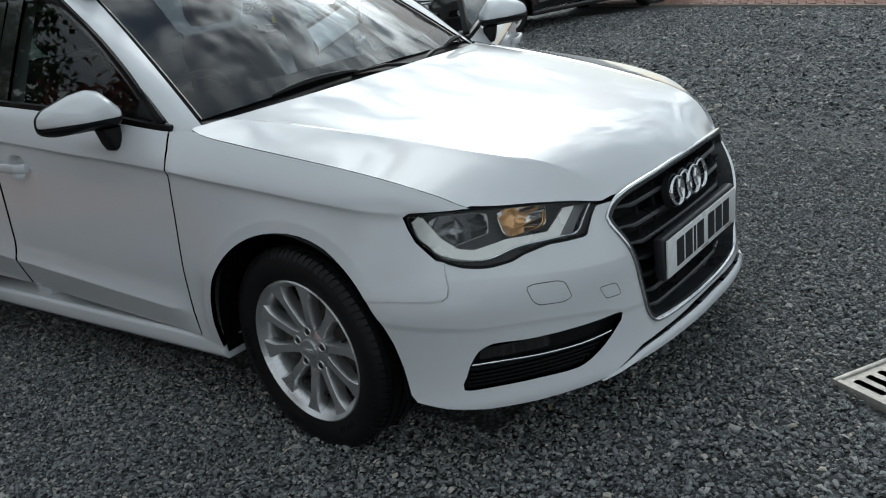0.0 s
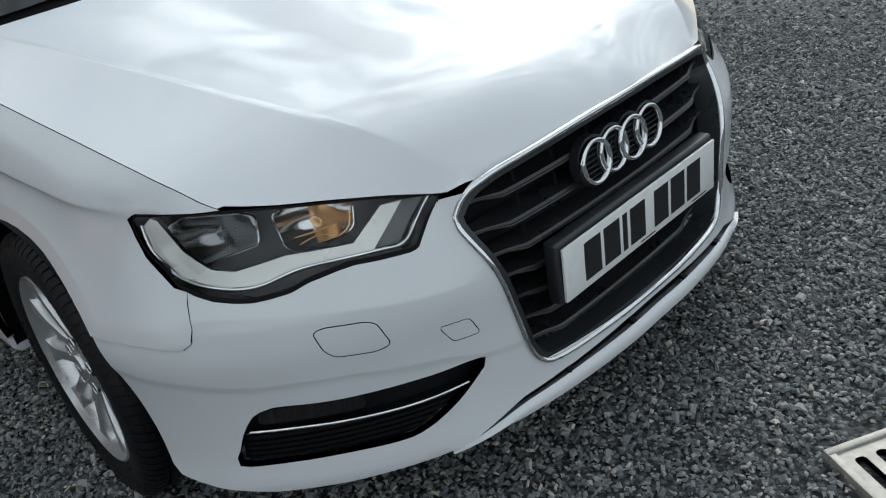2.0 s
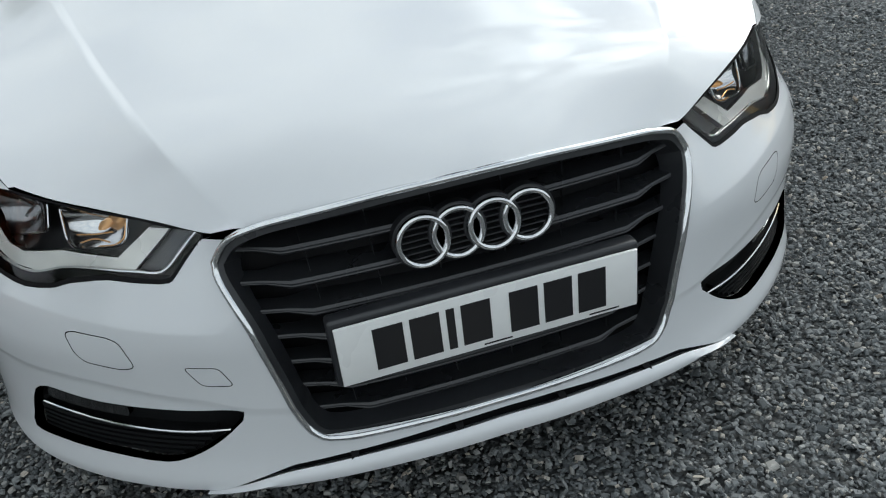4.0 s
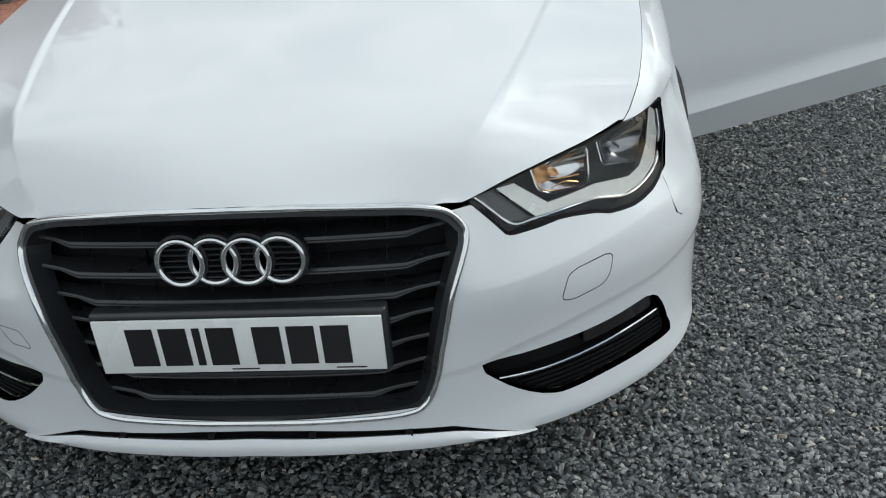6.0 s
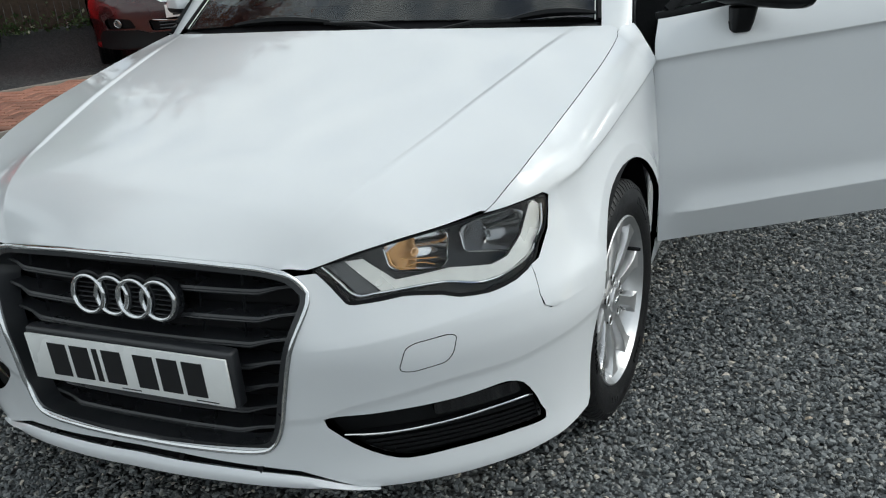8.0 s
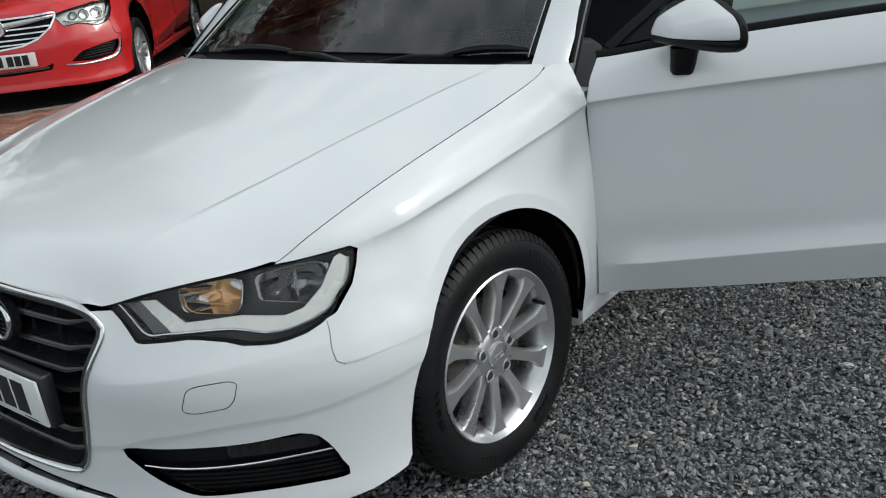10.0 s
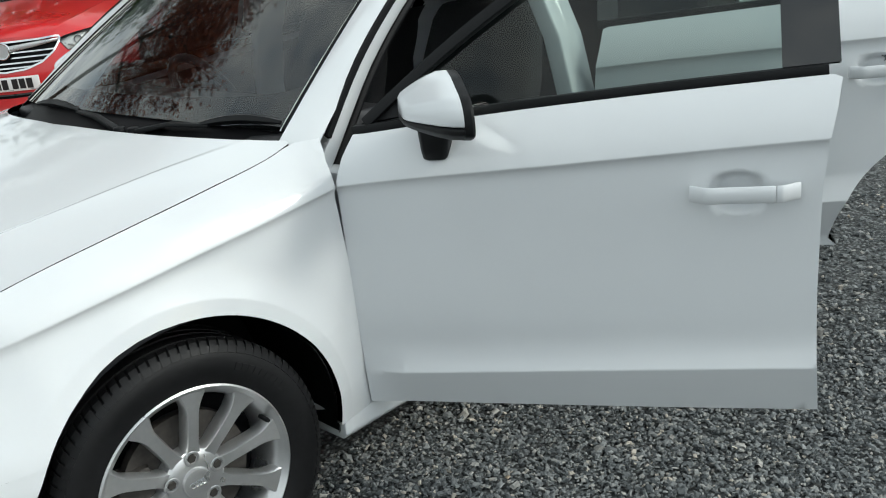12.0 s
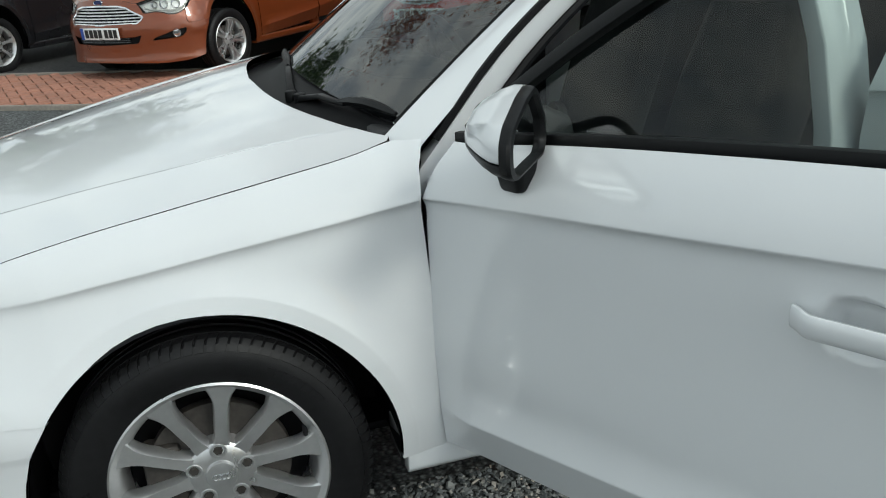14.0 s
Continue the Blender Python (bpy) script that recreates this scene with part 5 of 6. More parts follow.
def stones(name, xy, size, label, seed, sink=.35, material=None):
    """Loose angular chippings, each a rough eight-cornered lump, all in one mesh."""
    rng = np.random.default_rng(seed)
    n = len(xy)
    unit = np.array([(-1, -1, -.7), (1, -1, -.7), (1, 1, -.7), (-1, 1, -.7), (-.7, -.6, .8), (.6, -.75, .75), (.75, .6, .85), (-.6, .7, .7)])
    face = np.array([(0, 1, 5, 4), (1, 2, 6, 5), (2, 3, 7, 6), (3, 0, 4, 7), (4, 5, 6, 7)])
    v = unit[None] * (1 + rng.uniform(-.34, .34, (n, 8, 3)))
    s = size * np.exp(rng.normal(0, .30, (n, 1)))
    dims = np.concatenate([s * rng.uniform(.8, 1.35, (n, 1)), s * rng.uniform(.55, .95, (n, 1)), s * rng.uniform(.26, .55, (n, 1))], 1)
    v = v * dims[:, None] * .5
    ax, az = rng.normal(0, .40, n), rng.uniform(0, 2 * np.pi, n)
    ay = rng.normal(0, .40, n)
    c, q = np.cos(ax)[:, None], np.sin(ax)[:, None]
    y, z = v[..., 1] * c - v[..., 2] * q, v[..., 1] * q + v[..., 2] * c
    v[..., 1], v[..., 2] = y, z
    c, q = np.cos(ay)[:, None], np.sin(ay)[:, None]
    x, z = v[..., 0] * c + v[..., 2] * q, -v[..., 0] * q + v[..., 2] * c
    v[..., 0], v[..., 2] = x, z
    c, q = np.cos(az)[:, None], np.sin(az)[:, None]
    x, y = v[..., 0] * c - v[..., 1] * q, v[..., 0] * q + v[..., 1] * c
    v[..., 0], v[..., 1] = x + xy[:, 0, None], y + xy[:, 1, None]
    v[..., 2] += (rng.uniform(-.010, .003, n))[:, None] + dims[:, 2, None] * sink * .5
    faces = (face[None] + 8 * np.arange(n)[:, None, None]).reshape(-1, 4)
    me = bpy.data.meshes.new(name)
    me.vertices.add(n * 8)
    me.vertices.foreach_set("co", v.reshape(-1).astype(np.float32))
    me.loops.add(faces.size)
    me.loops.foreach_set("vertex_index", faces.reshape(-1).astype(np.int32))
    me.polygons.add(len(faces))
    me.polygons.foreach_set("loop_start", np.arange(0, faces.size, 4, dtype=np.int32))
    me.update(calc_edges=True)
    me.polygons.foreach_set("use_smooth", np.zeros(len(faces), bool))
    me.materials.append(material or STONE)
    return tagged(new(name, me), label, "gravel", kind="stuff")


def scatter(n, x0, x1, y0, y1, seed, keep=lambda x, y: np.ones_like(x, bool)):
    rng = np.random.default_rng(seed)
    x, y = rng.uniform(x0, x1, n), rng.uniform(y0, y1, n)
    ok = keep(x, y)
    return np.stack([x[ok], y[ok]], 1)


def clear_of_drain(x, y):
    dx, dy = x - .058, y + 1.424
    c, s = math.cos(-.52), math.sin(-.52)
    return ~((np.abs(dx * c - dy * s) < .172) & (np.abs(dx * s + dy * c) < .172))


def near_gravel(x, y):
    return ~((np.abs(x) < .62) & (y > -.45)) & clear_of_drain(x, y)


def inset(x, y, x0, x1, y0, y1):
    """How far inside a rectangle the points lie."""
    return np.minimum(np.minimum(x - x0, x1 - x), np.minimum(y - y0, y1 - y))


def ragged(x, seed):
    return np.random.default_rng(seed).uniform(0, 1, len(x)) ** 1.5


# fine chippings near the car, thinning out into coarser ones
stones("gravel", scatter(190000, -1.9, 2.6, -1.75, 2.2, 5, lambda x, y: near_gravel(x, y) & (inset(x, y, -1.9, 2.6, -1.75, 2.2) > .7 * ragged(x, 31))), .0092, "loose dark grey slate chippings", 3)
stones("gravel", scatter(56000, -3.4, 4.0, -2.6, 4.2, 6, lambda x, y: near_gravel(x, y) & (inset(x, y, -1.4, 2.1, -1.25, 1.7) < 0) & (inset(x, y, -3.4, 4.0, -2.6, 4.2) > 1.0 * ragged(x, 32))), .0130, "loose grey slate chippings", 4)
stones("gravel", scatter(46000, 2.4, 9.6, -2.6, 6.0, 12, lambda x, y: (x > 3.0 + .8 * ragged(x, 33)) & (y < 4.6 + .35 * (x - 3)) & (y > 1.9 * (x - 8.15)) & (inset(x, y, 2.0, 12, -2.6, 9) > 1.2 * ragged(x, 34))), .023, "grey slate chippings farther off", 14)
stones("gravel", scatter(1150, -2.6, 4.2, -2.4, 3.4, 8, near_gravel), .0160, "larger pale stones among the chippings", 9, .75, pale_material())


def drain():
    d = thing("drain_cover", "worn grey iron drain grate set in gravel", "drain", m=pose(.058, -1.424, .004, 0, 0, -30))
    iron = mat("worn_iron", (.42, .40, .36), .55, .35, vary=.35, scale=25, bump=.6, bscale=120)
    h = .160
    for x0, x1, y0, y1 in ((-h, h, -h, -h + .016), (-h, h, h - .016, h), (-h, -h + .016, -h + .0165, h - .0165), (h - .016, h, -h + .0165, h - .0165)):
        solid("frame_bar", boxed(x0, x1, y0, y1, -.02, .012), iron, d, "", .003)
    outer = [(-.143, -.143), (.143, -.143), (.143, .143), (-.143, .143)]
    holes = []
    for r in range(2):
        for i in range(6):
            cx, cy = -.112 + .045 * i, -.068 + .136 * r
            holes.append(rounded([(cx - .012, cy - .052), (cx + .012, cy - .052), (cx + .012, cy + .052), (cx - .012, cy + .052)], .0118, 6))
    panel("grate", outer, lambda x, y: np.stack([np.asarray(x, float) + 0 * y, np.asarray(y, float) + 0 * x, .006 + 0 * x + 0 * y], -1), iron, d, "slotted iron grate", holes=holes, step=.03, depth=.014, core=(0, 0, -1))
    solid("pit", boxed(-.143, .143, -.143, .143, -.10, -.085), SEAL_AND_SHADE, d, "dark pit")
    return d


drain()

# ---- brick strips ----
BRICK = mat("red_brick", (.30, .140, .095), .8, vary=.25, scale=30, bump=.5, bscale=220)
nt = BRICK.node_tree
oi, hs = nt.nodes.new("ShaderNodeObjectInfo"), nt.nodes.new("ShaderNodeHueSaturation")
src = nt.nodes["Principled BSDF"].inputs["Base Color"].links[0].from_socket
mr = nt.nodes.new("ShaderNodeMapRange")
mr.inputs["To Min"].default_value, mr.inputs["To Max"].default_value = .62, 1.25
nt.links.new(oi.outputs["Random"], mr.inputs[0])
nt.links.new(mr.outputs[0], hs.inputs["Value"])
nt.links.new(src, hs.inputs["Color"])
nt.links.new(hs.outputs[0], nt.nodes["Principled BSDF"].inputs["Base Color"])
MORTAR = mat("sand_joint", (.085, .075, .05), .95, vary=.3, scale=60)
KERB = mat("kerb_concrete", (.25, .22, .19), .85, vary=.2, scale=40, bump=.4)


def brick_strip(m, length, width, first, count, label):
    """A paved strip along local x: bedding, edge kerbs and bricks; the stretch of bricks from first on are parts."""
    bed = solid("pavement", boxed(0, length, 0, width, -.05, .004), MORTAR, None, "")
    tagged(bed, label, "paving", kind="structure")
    bed.matrix_world = m
    for y0 in (-.02, width - .03):
        solid("kerb", boxed(0, length, y0, y0 + .05, -.05, .030), KERB, bed, "pale concrete edging", .006)
    bm_ = boxed(.005, .195, .005, .095, 0, .018)
    b = bmesh.new()
    vs = [b.verts.new(tuple(v)) for v in bm_[0]]
    for f in bm_[1]:
        b.faces.new([vs[i] for i in f])
    bmesh.ops.recalc_face_normals(b, faces=b.faces)
    bmesh.ops.bevel(b, geom=[e for e in b.edges if all(v.co.z > .01 for v in e.verts)], offset=.005, segments=1, affect="EDGES")
    one = bpy.data.meshes.new("brick")
    b.to_mesh(one)
    b.free()
    one.materials.append(BRICK)
    rv, rf, k = [], [], 0
    base_v = np.array([v.co[:] for v in one.vertices])
    base_f = [tuple(p.vertices) for p in one.polygons]
    made = 0
    rng = random.Random(4)
    # herringbone, turned by 45 degrees
    half = math.sqrt(.5)
    n = int((length + width) / .07) + 4
    for a in range(-n // 2, n + 1):
        for c in range(-n, n // 2 + 4):
            kind = (a - c) % 4
            if kind not in (0, 2):
                continue
            px, py = a * .1 + (.1 if kind == 0 else .05), c * .1 + (.05 if kind == 0 else 0)
            x, y = (px - py) * half, (px + py) * half
            turn = 45 if kind == 0 else 135
            if not (.075 < x < length - .075 and .055 < y < width - .055):
                continue
            at = pose(x, y, .004 + rng.uniform(0, .004), rng.uniform(-.5, .5), rng.uniform(-.5, .5), turn) @ Matrix.Translation((-.1, -.05, 0))
            if first <= x < first + 5.2 and made < count:
                ob = new("brick", one)
                ob.parent = bed
                ob.matrix_local = at
                made += 1
            else:
                rot, off = np.array(at.to_3x3()), np.array(at.translation)
                rv.append(base_v @ rot.T + off)
                rf += [tuple(i + k for i in f) for f in base_f]
                k += len(base_v)
    if rv:
        rest = part("bricks", mesh_of("bricks", np.concatenate(rv), rf, [BRICK], False), None, bed)
        tagged(rest, "more red bricks of the strip", kind="stuff")
    return bed


near0 = ROW_N * 4.32 + ROW_D * -6.5
brick_strip(Matrix.Translation(near0 + Vector((0, 0, 0))) @ pose(0, 0, 0, 0, 0, math.degrees(math.atan2(ROW_D.y, ROW_D.x))), 16.0, 1.70, 3.4, 300, "strip of red block paving between the gravel and the parked cars")
brick_strip(Matrix.Translation((6.75, -2.6, 0)) @ pose(0, 0, 0, 0, 0, 62.2) @ Matrix.Translation((0, -1.7, 0)), 14.0, 1.70, 99, 0, "far strip of red block paving")
# dark tarmac where the other cars stand
TARMAC = gravel_material("tarmac", .016, (.020, .021, .023), (.15, .15, .15))
lot = solid("road", boxed(-9, 10, 0, 12, -.03, .003), TARMAC, None)
tagged(lot, "dark tarmac parking row in front of the fence", "tarmac", kind="structure")
lot.matrix_world = Matrix.Translation(ROW_N * 6.08) @ pose(0, 0, 0, 0, 0, math.degrees(math.atan2(ROW_D.y, ROW_D.x)))

# ---- parked cars behind ----


RISE = .09  # the parked cars' noses stand that much higher than the white car's


def risen(z):
    t = np.clip((np.asarray(z, float) - .38) / .30, 0, 1)
    return np.asarray(z, float) + RISE * t * t * (3 - 2 * t)


_rz = np.linspace(0, 1.8, 400)


def blunt(a, z):
    """The parked cars' front skin: the same plan, a higher face."""
    p = nose(a, np.interp(np.asarray(z, float), risen(_rz), _rz))
    p[..., 2] = z
    return p


def on_blunt(a, z, d=0.0):
    return (sunk(blunt, d) if d else blunt)(np.atleast_1d(np.asarray(a, float)), np.atleast_1d(np.asarray(z, float)))


TALL_MESH = {}


def tall_mesh(me):
    """A copy of a body part's mesh with its upper part lifted."""
    if me.name not in TALL_MESH:
        c = me.copy()
        co = np.empty(len(c.vertices) * 3, np.float32)
        c.vertices.foreach_get("co", co)
        co = co.reshape(-1, 3)
        co[:, 2] = risen(co[:, 2])
        c.vertices.foreach_set("co", co.reshape(-1))
        c.update()
        TALL_MESH[me.name] = c
    return TALL_MESH[me.name]


FRONTS = {
    # main grille, lower opening, fog recess, heights and reaches of the grille's bars, plate height
    "winged": dict(main=[(0, .752), (.30, .756), (.43, .764), (.468, .758), (.455, .722), (.40, .650), (.30, .580), (.17, .538), (0, .524)], low=[(0, .352), (.30, .356), (.37, .385), (.35, .330), (0, .318)],
                   fog=[(.50, .372), (.60, .440), (.76, .468), (.93, .490), (.92, .430), (.86, .375), (.68, .352)], blade=[(.46, .352), (.60, .338), (.76, .342), (.88, .362), (.925, .415), (.940, .488)], bars=(.672, .632, .592, .556), plate=.432),
    "hex": dict(main=[(0, .728), (.25, .722), (.335, .706), (.40, .665), (.497, .616), (.488, .592), (.44, .560), (0, .553)], low=[(0, .428), (.40, .436), (.47, .452), (.42, .372), (0, .362)],
                fog=[(.56, .392), (.60, .420), (.76, .468), (.90, .492), (.885, .440), (.84, .408)], blade=[], bars=(.700, .672, .643, .614, .585), plate=.475),
    "plain": dict(main=[(0, .735), (.28, .728), (.37, .70), (.36, .62), (.28, .575), (0, .565)], low=[(0, .43), (.42, .425), (.40, .33), (0, .32)],
                  fog=[(.54, .36), (.58, .44), (.80, .46), (.86, .44), (.84, .36)], blade=[], bars=(.69, .65, .61), plate=.49),
}


def parked_car(m, paint, label, front, plate=PLATEW, lamp_dark=False, spokes=10, twin=False, flag=False):
    """Another hatchback: closed doors, its own grille, lamps and bumper."""
    car = thing("car", label, "car", "cars parked in the row", m)
    swap = {"white_paint": paint}
    style = FRONTS[front]

    def take(ob, parent):
        c = ob.copy()
        if c.data is not None:
            c.data = tall_mesh(ob.data)
        scene.collection.objects.link(c)
        c.parent = parent
        c.matrix_basis = Matrix() if ob.name.startswith(("front_door", "rear_door")) else ob.matrix_basis
        for i, sl in enumerate(c.material_slots):
            was = sl.material.name if sl.material else ""
            if was in swap:
                sl.link = "OBJECT"
                sl.material = swap[was]
        if c.get("label"):
            del c["label"]
        for ch in ob.children:
            take(ch, c)
        return c

    for ch in white_car.children:
        base = ch.name.split(".")[0]
        if base in ("front_bumper", "grille", "headlight", "wheel", "seat", "dashboard", "steering_wheel", "air_vent", "console"):
            continue
        take(ch, car)
    k = lambda q, s: np.asarray(q, float) * (s, 1)
    main, low, fogr = rounded(both(style["main"]), .014), rounded(both(style["low"]), .02), rounded(style["fog"], .022)
    lift = lambda pts: [(a, float(risen(z))) for a, z in pts]
    lamp_ring = np.array(lift(LAMP))
    full = both(lift([(0, .700), (.139, .698), (.30, .680), (.36, .666), (.400, .654)] + LAMP_LOW + [(.913, .570), (.908, .532), (.914, .508), (.933, .4975), (.998, .502)] + [(float(a_at(y)), z) for y, z in _ay] + [(.955, .197), (.852, .183), (.716, .178), (.569, .179), (.4, .19), (0, .195)]))
    bp = panel("front_bumper", full, blunt, paint, car, holes=[main, low, k(fogr, 1), k(fogr, -1)], step=.03, depth=.03, rim=SEAL_AND_SHADE, edge=.016)
    g = panel("grille", grown(main, .01), sunk(blunt, .035), SEAL_AND_SHADE, car, "dark grille with chrome bars", depth=0, step=.06)
    p, n = blunt(main[:, 0], main[:, 1]), normals(blunt, main[:, 0], main[:, 1])
    solid("chrome_frame", sweep(p, [(-.009, -.004), (-.007, .007), (.007, .007), (.009, -.004)], up=n, closed=True), CHROME, g)
    dn = ring(main, .004)

    def reach(z):
        return np.abs(dn[np.abs(dn[:, 1] - z) < .006][:, 0]).max() - .008

    for z in style["bars"]:
        a = np.linspace(-reach(z), reach(z), 21)
        solid("grille_bar", sweep(on_blunt(a, z + 0 * a, .012), [(-.010, -.0055), (.010, -.0055), (.004, .0055), (-.006, .0055)]), ALLOY if front == "hex" else CHROME, g)
    if front == "winged":
        # a broad silver wing to either side of a round plain badge
        for s in (1, -1):
            a = np.linspace(.055, .452, 16)
            zc, hh = np.interp(a, [.05, .45], [.700, .738]), np.interp(a, [.05, .25, .45], [.024, .020, .010])
            rows = []
            for aa, z, h in zip(a, zc, hh):
                q = on_blunt(s * aa, z)[0]
                rows.append([q + np.array((0, y, zz * h)) for y, zz in ((.012, -1), (-.004, -.9), (-.008, 0), (-.003, .9), (.012, 1))])
            solid("badge_wing", loft(rows, closed_v=True, cap=True), ALLOY, g, "broad silver wing bar", angle=40)
        yb = float(on_blunt(0, .690)[0][1])
        t = np.linspace(0, 2 * math.pi, 40, endpoint=False)
        solid("badge_ring", sweep(np.stack([.062 * np.cos(t), np.full_like(t, yb - .016), .690 + .062 * np.sin(t)], 1), circle(8, .0085), up=(0, 1, 0), closed=True), CHROME, g, "chrome badge ring")
        solid("badge_disc", sweep([(0, yb + .01, .690), (0, yb - .014, .690)], circle(30, .058), up=(0, 0, 1)), ALLOY, g, "plain silver badge")
    elif front == "hex":
        yb = float(on_blunt(0, .770)[0][1])
        t = np.linspace(0, 2 * math.pi, 30, endpoint=False)
        solid("badge_disc", sweep([(0, yb + .02, .765), (0, yb - .006, .760)], circle(26, .060, .024), up=(0, 0, 1)), mat("badge_blue", (.02, .05, .16), .25, coat=.5), g)
        solid("badge_ring", sweep(np.stack([.060 * np.cos(t), np.full_like(t, yb - .006), .760 + .024 * np.sin(t)], 1), circle(6, .004), up=(0, 1, 0), closed=True), CHROME, g)
    lg = panel("lower_grille", grown(low, .01), sunk(blunt, .03), SEAL_AND_SHADE, bp, depth=0, step=.06)
    zl = np.array(style["low"])[:, 1]
    if front == "plain":
        a = np.linspace(-.38, .38, 21)
        panel("lower_valance", both([(0, .312), (.42, .314), (.52, .345), (.90, .352), (.965, .30), (.950, .200), (.85, .187), (.57, .183), (.4, .194), (0, .199)]), sunk(blunt, -.004), PLASTIC, bp, "black plastic lower valance", step=.04, depth=.012)
        solid("chrome_strip", sweep(on_blunt(a, .405 + .02 * np.abs(a / .38) ** 3, .004), circle(8, .006), up=(0, -.6, .8)), CHROME, lg)
    for z in np.linspace(zl.min() + .025, zl.max() - .03, 3):
        a = np.linspace(-.33, .33, 17)
        solid("slat", sweep(on_blunt(a, z + 0 * a, .018), [(-.008, -.004), (.008, -.004), (.006, .004), (-.006, .004)]), GRILLEBLACK, lg)
    for s in (1, -1):
        f = panel("fog_insert", k(grown(fogr, .008), s), sunk(blunt, .028), PLASTIC, bp, depth=0, step=.05)
        if style["blade"]:
            q = curve2(style["blade"], .02, False)
            solid("chrome_blade", sweep(on_blunt(s * q[:, 0], q[:, 1], -.004), [(-.010, -.011), (-.010, .004), (0, .011), (.010, .004), (.010, -.011)], up=(0, -.6, .8), scale=np.interp(np.linspace(0, 1, len(q)), [0, .5, .85, 1], [.4, .9, 1.2, .9])), CHROME, f, "chrome blade round the recess", angle=50)
        if front != "winged":
            ca, cz = (.80, .447) if front == "hex" else (.72, .405)
            c = on_blunt(s * ca, cz, .020)[0]
            d = normals(blunt, np.array([s * ca]), np.array([cz]))[0]
            fl = solid("fog_lamp", sweep([c, c + d * .016], circle(18, .034), up=(0, 0, 1)), REFLECT, f, "round fog lamp", .003)
            t = np.linspace(0, 2 * math.pi, 24, endpoint=False)
            e1 = np.cross(d, (0, 0, 1))
            e1 /= np.linalg.norm(e1)
            e2 = np.cross(e1, d)
            solid("fog_ring", sweep(c + d * .016 + .036 * (np.cos(t)[:, None] * e1 + np.sin(t)[:, None] * e2), circle(6, .004), up=d, closed=True), CHROME, fl)
        else:
            for i in range(5):
                a = np.linspace(.60 + .02 * i, .88, 10)
                solid("slat", sweep(on_blunt(s * a, .375 + .020 * i + .03 * (a - .6), .020), [(-.006, -.003), (.006, -.003), (.006, .003), (-.006, .003)]), GRILLEBLACK, f)
        lamp = panel("headlight", k(grown(lamp_ring, -.002), s), blunt, SEAL_AND_SHADE, car, "clear headlamp", holes=[k(grown(lamp_ring, -.008), s)], depth=.07, rim=LAMPGREY, step=.03, edge=.02)
        panel("housing", k(lamp_ring, s), sunk(blunt, .05), LAMPGREY if lamp_dark else SILVER, lamp, depth=0, step=.05)
        panel("lens", k(grown(lamp_ring, -.007), s), sunk(blunt, .001), LENS, lamp, depth=0, step=.03).visible_shadow = False
        band = curve2(lift([(.985, .66), (.92, .615), (.83, .590), (.73, .592), (.60, .600), (.52, .612)]), .02, False)
        solid("light_band", sweep(on_blunt(s * band[:, 0], band[:, 1], .018), [(-.006, -.006), (.006, -.006), (.006, .006), (-.006, .006)], up=(0, -.6, .8)), SILVER, lamp)
        for a, r in ((.62, .030), (.72, .040), (.85, .044)):
            c = on_blunt(s * a, float(risen(.642)), .058)[0]
            v, fc = lathe([(.034, r), (.030, r * .98), (.012, r * .7), (0, r * .3), (0, 0)], 24)
            rot = np.array(pose(0, 0, 0, 0, 0, -90 + s * 25).to_3x3())
            bowl = solid("reflector", (v @ rot.T + c, fc), REFLECT, lamp)
            v, fc = lathe([(.034, r + .003), (.037, r), (.034, r - .003)], 24)
            solid("bowl_rim", (v @ rot.T + c, fc), CHROME, bowl)
    zp = style["plate"]
    number_plate(car, pose(0, float(on_blunt(0, zp)[0][1]) - .012, zp, 2, 0, 0), plate, (50, 50, 50, 50, 0, 50, 50, 50) if front == "hex" else (50, 50, 14, 50, 0, 50, 50, 50), flag)
    for s in (1, -1):
        for y in (.006, 2.643):
            wheel(car, s, y, spokes=spokes, twin=twin, plain=True)
    return car


RED = mat("red_paint", (.55, .012, .015), .3, 0, 1.0, .03, 8)
ORANGE = mat("burnt_orange_paint", (.20, .046, .012), .32, .35, 1.0, .05, 9)
BLACKP = mat("black_paint", (.012, .012, .014), .25, 0, 1.0, .05, 9)
MAROON = mat("dark_red_paint", (.040, .005, .006), .28, 0, 1.0, .05, 9)
GREYP = mat("silver_grey_paint", (.42, .43, .44), .3, .6, 1.0, .03, 9)


def parked(wheel_at, turn, size=1.0, side_=1):
    """Pose for a car whose front wheel (its left one, or right for -1) stands at that ground point."""
    r = pose(0, 0, 0, 0, 0, turn)
    at = Vector((*wheel_at, 0)) - r.to_3x3() @ Vector((side_ * .87 * size, 0, 0))
    return Matrix.Translation(at) @ r @ Matrix.Diagonal((size, size, size, 1))


def axle(x, y, turn, size):
    """Pose for a car by the middle of its front axle."""
    return Matrix.Translation((x, y, 0)) @ pose(0, 0, 0, 0, 0, turn) @ Matrix.Diagonal((size, size, size, 1))


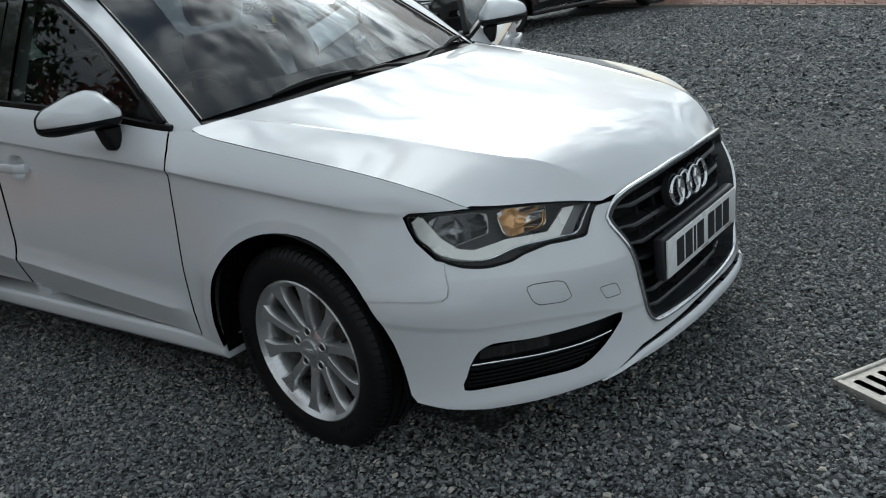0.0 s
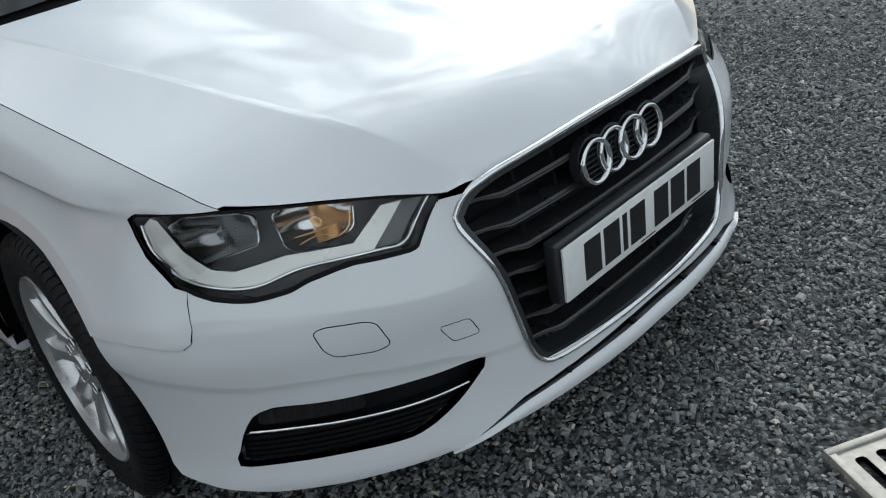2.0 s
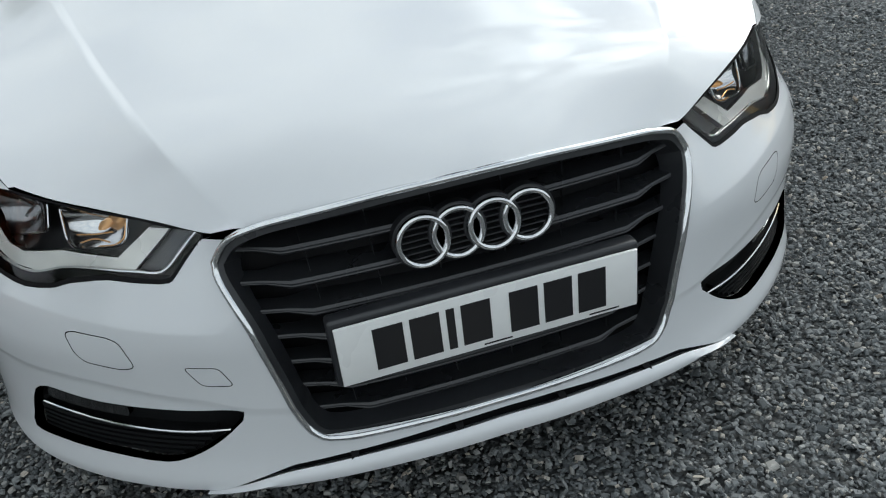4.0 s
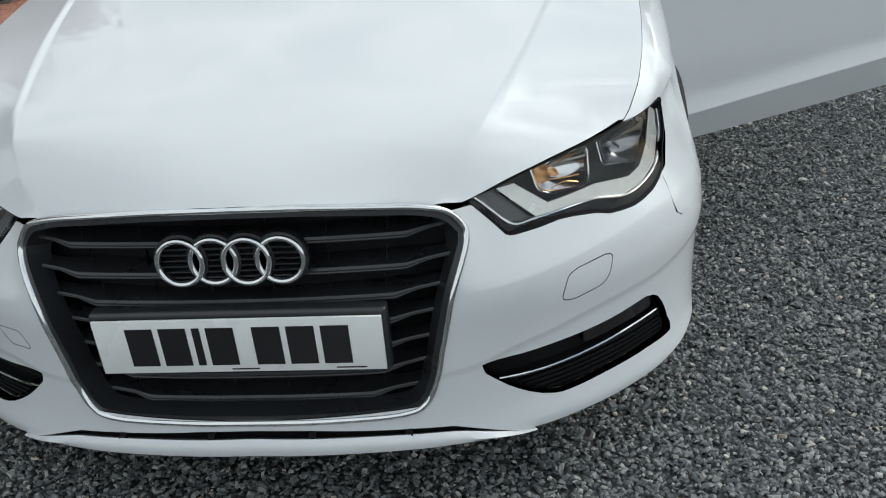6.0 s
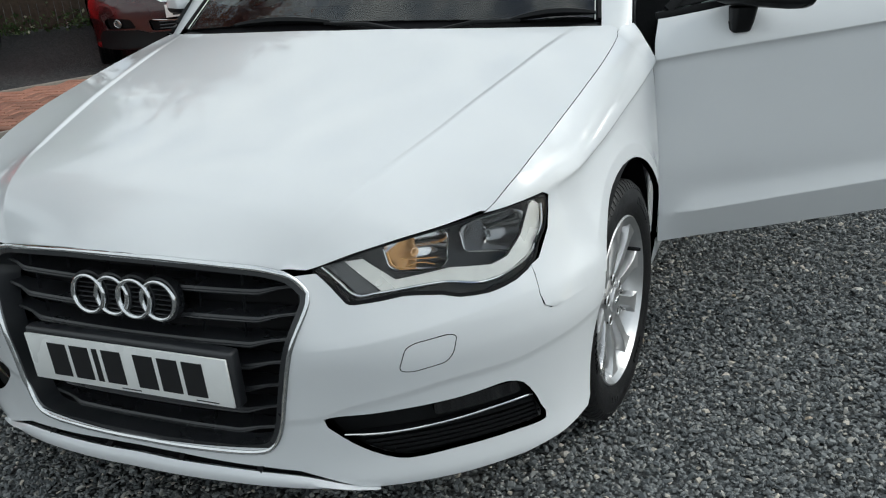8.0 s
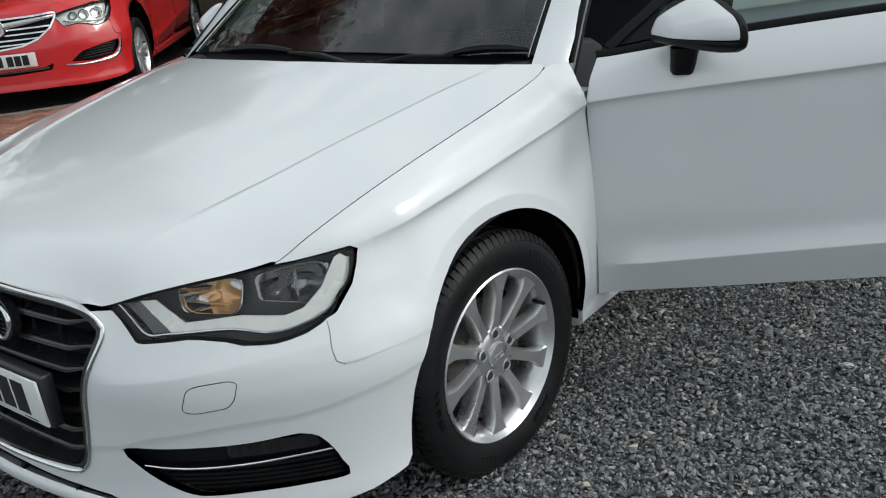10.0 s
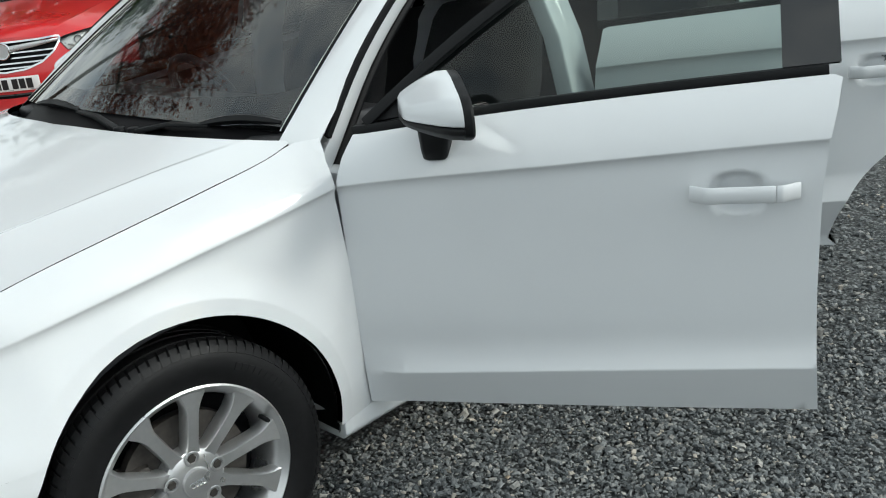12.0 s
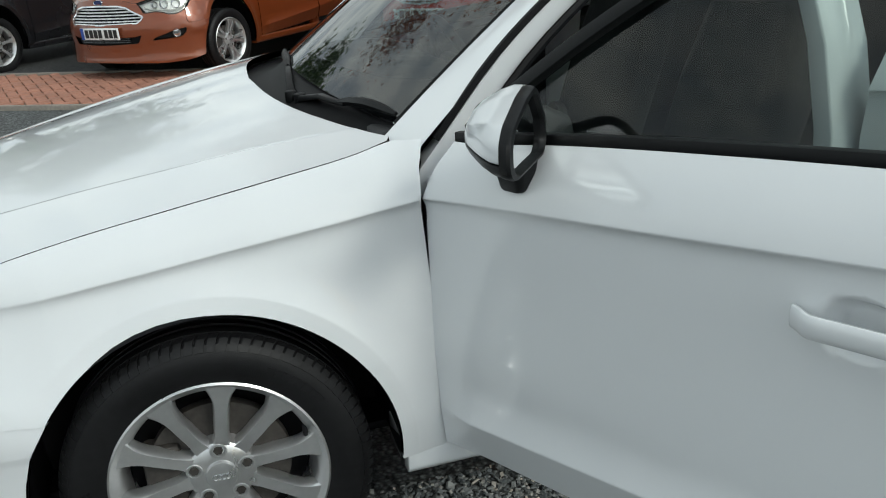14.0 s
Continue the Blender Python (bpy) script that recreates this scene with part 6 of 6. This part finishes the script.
parked_car(axle(-6.26, 2.95, 41.2, 1.07), RED, "bright red family car with wide chrome grille, parked on tarmac", "winged", spokes=10, twin=True)
parked_car(axle(-7.47, .022, 44.7, .99), ORANGE, "burnt orange small hatchback parked on tarmac", "hex", spokes=10, twin=True, flag=True)
parked_car(parked((-8.62, -1.78), 44.0), BLACKP, "black hatchback parked beside the orange one", "plain", lamp_dark=True, spokes=7)
parked_car(parked((-5.10, 4.74), 43.0, 1.0, -1), MAROON, "very dark red car parked at the end of the row", "plain", lamp_dark=True)
parked_car(parked((7.9, 4.95), -111.7), BLACKP, "black car parked across the gravel", "plain", lamp_dark=True)
parked_car(parked((9.3, 9.2), -53.0), GREYP, "silver grey car with a yellow plate", "plain", plate=PLATEY)

# ---- fence and trees behind the row ----
WOOD = mat("weathered_fence_wood", (.115, .088, .065), .85, vary=.35, scale=22, bump=.6, bscale=160)


def fence(m, length):
    f = thing("fence", "weathered brown close-board timber fence", "fence", m=m)
    rng = random.Random(7)
    x = 0.0
    i = 0
    while x < length:
        w = .095 + rng.uniform(-.006, .006)
        h = 1.78 + rng.uniform(-.012, .012)
        solid("board", boxed(x, x + w, rng.uniform(0, .006), .020 + rng.uniform(0, .006), .03, h), WOOD, f)
        x += w + .006
        i += 1
    for z in (.35, 1.0, 1.6):
        solid("rail", boxed(0, length, .03, .075, z, z + .09), WOOD, f, "", .004)
    px = 0.0
    while px < length:
        solid("post", boxed(px, px + .1, .080, .18, 0, 1.9), WOOD, f, "", .006)
        px += 2.4
    return f


BACK_D, BACK_N = Vector((.75, .661, 0)), Vector((-.661, .75, 0))  # along and towards the fence
fence(Matrix.Translation(BACK_N * 10.35 + BACK_D * -11) @ pose(0, 0, 0, 0, 0, math.degrees(math.atan2(BACK_D.y, BACK_D.x))), 19)


def leaf_material(name, c0, c1):
    m = mat(name, c0, .6)
    nt = m.node_tree
    g, r = nt.nodes.new("ShaderNodeNewGeometry"), nt.nodes.new("ShaderNodeValToRGB")
    r.color_ramp.elements[0].color, r.color_ramp.elements[1].color = (*c0, 1), (*c1, 1)
    nt.links.new(g.outputs["Random Per Island"], r.inputs[0])
    nt.links.new(r.outputs[0], nt.nodes["Principled BSDF"].inputs["Base Color"])
    return m


BARK = mat("bark", (.09, .07, .055), .9, vary=.4, scale=12, bump=.8, bscale=40)
GREEN = leaf_material("green_leaves", (.035, .075, .018), (.11, .17, .05))
COPPER = leaf_material("copper_leaves", (.16, .035, .018), (.36, .10, .04))


def tree(at, height, spread, leaf, label, seed, count=5200, clear=.22, leaf_size=.16):
    rng = np.random.default_rng(seed)
    t = thing("tree", label, "tree", m=Matrix.Translation(at))
    pieces = [sweep([(0, 0, 0), (.05, .03, height * .2), (-.06, .05, height * .45), (.04, -.03, height * .75), (0, 0, height * .95)], circle(9, .20), up=(0, 1, 0), scale=[1.25, 1, .75, .4, .1])]
    tips = []
    for i in range(16):
        a, z = i * 2.4, height * (clear + (.90 - clear) * i / 16)
        r = spread * (1.05 - .6 * i / 16) * rng.uniform(.7, 1.1)
        d = np.array((math.cos(a), math.sin(a), .45))
        p0, p2 = np.array((0, 0, z)), np.array((0, 0, z)) + d * r
        p1 = (p0 + p2) / 2 + np.array((0, 0, .12 * r))
        pieces.append(sweep([p0, p1, p2], circle(6, .06), up=(0, .1, 1), scale=[1.2, .7, .2]))
        tips += [p1, p2, (p1 + p2) / 2, p2 + np.array((0, 0, .3))]
    solid("trunk", joined(*pieces), BARK, t, "rough brown trunk and limbs")
    tips = np.array(tips)
    c = tips[rng.integers(0, len(tips), count)] + rng.normal(0, 1, (count, 3)) * np.array((.55, .55, .40)) * spread * .30
    s = leaf_size * rng.uniform(.6, 1.2, (count, 1))
    e1 = rng.normal(0, 1, (count, 3))
    e1 /= np.linalg.norm(e1, axis=1, keepdims=True)
    e2 = np.cross(e1, rng.normal(0, 1, (count, 3)))
    e2 /= np.linalg.norm(e2, axis=1, keepdims=True)
    fold = np.cross(e1, e2) * s * .25
    v = np.stack([c - e1 * s, c + e2 * s * .55 + fold, c + e1 * s, c - e2 * s * .55 + fold], 1).reshape(-1, 3)
    f = np.arange(count * 4).reshape(-1, 4)
    part("crown", mesh_of("crown", v, np.concatenate([f[:, [0, 1, 2]], f[:, [0, 2, 3]]]), [leaf], False), None, t, "loose leafy crown")
    return t


for i, (x, y, h, sp, leaf, lab, n) in enumerate(((-20.5, -4.5, 9.0, 3.6, GREEN, "tall green leafy tree beyond the parked cars", 5200), (-15.2, 2.9, 15.0, 5.2, COPPER, "very tall copper-leaved tree behind the fence", 30000), (-14.2, 8.2, 8.0, 3.6, GREEN, "tall green leafy tree behind the fence", 12000),
                                                  (-9.6, 11.4, 7.0, 3.2, COPPER, "copper-leaved tree behind the fence", 5200), (-5.8, 15.3, 7.5, 3.2, GREEN, "broad green leafy tree behind the fence", 5200), (-1.0, 17.8, 8.0, 3.3, GREEN, "green leafy tree near the fence's end", 5200))):
    tree(Vector((x, y, 0)), h, sp, leaf, lab, 20 + i, n, *((.42, .10) if h > 12 else (.22, .16)))


def fence_plants(length, count, seed):
    """Low leafy plants with a few pale flowers along the fence's foot."""
    rng = np.random.default_rng(seed)
    clump = rng.uniform(0, length, 60)
    x = np.clip(clump[rng.integers(0, 60, count)] + rng.normal(0, .22, count), 0, length)
    c = np.stack([x, -.16 + rng.normal(0, .07, count), .02 + np.abs(rng.normal(0, .11, count))], 1)
    s = rng.uniform(.016, .036, (count, 1))
    e1 = rng.normal(0, 1, (count, 3))
    e1 /= np.linalg.norm(e1, axis=1, keepdims=True)
    e2 = np.cross(e1, rng.normal(0, 1, (count, 3)))
    e2 /= np.linalg.norm(e2, axis=1, keepdims=True)
    fold = np.cross(e1, e2) * s * .25
    v = np.stack([c - e1 * s, c + e2 * s * .6 + fold, c + e1 * s, c - e2 * s * .6 + fold], 1).reshape(-1, 3)
    f = np.arange(count * 4).reshape(-1, 4)
    tri = np.concatenate([f[:, [0, 1, 2]], f[:, [0, 2, 3]]])
    flower = rng.uniform(0, 1, count) < .07
    petal = mat("pale_petals", (.62, .60, .42), .6)
    ob = new("plants", mesh_of("plants", v, tri, [GREEN, petal], False, index=np.concatenate([flower, flower]).astype(int)))
    tagged(ob, "low green plants with pale flowers at the fence foot", "plants", kind="stuff")
    ob.matrix_world = Matrix.Translation(BACK_N * 10.35 + BACK_D * -11) @ pose(0, 0, 0, 0, 0, math.degrees(math.atan2(BACK_D.y, BACK_D.x)))
    return ob


fence_plants(19, 7000, 51)
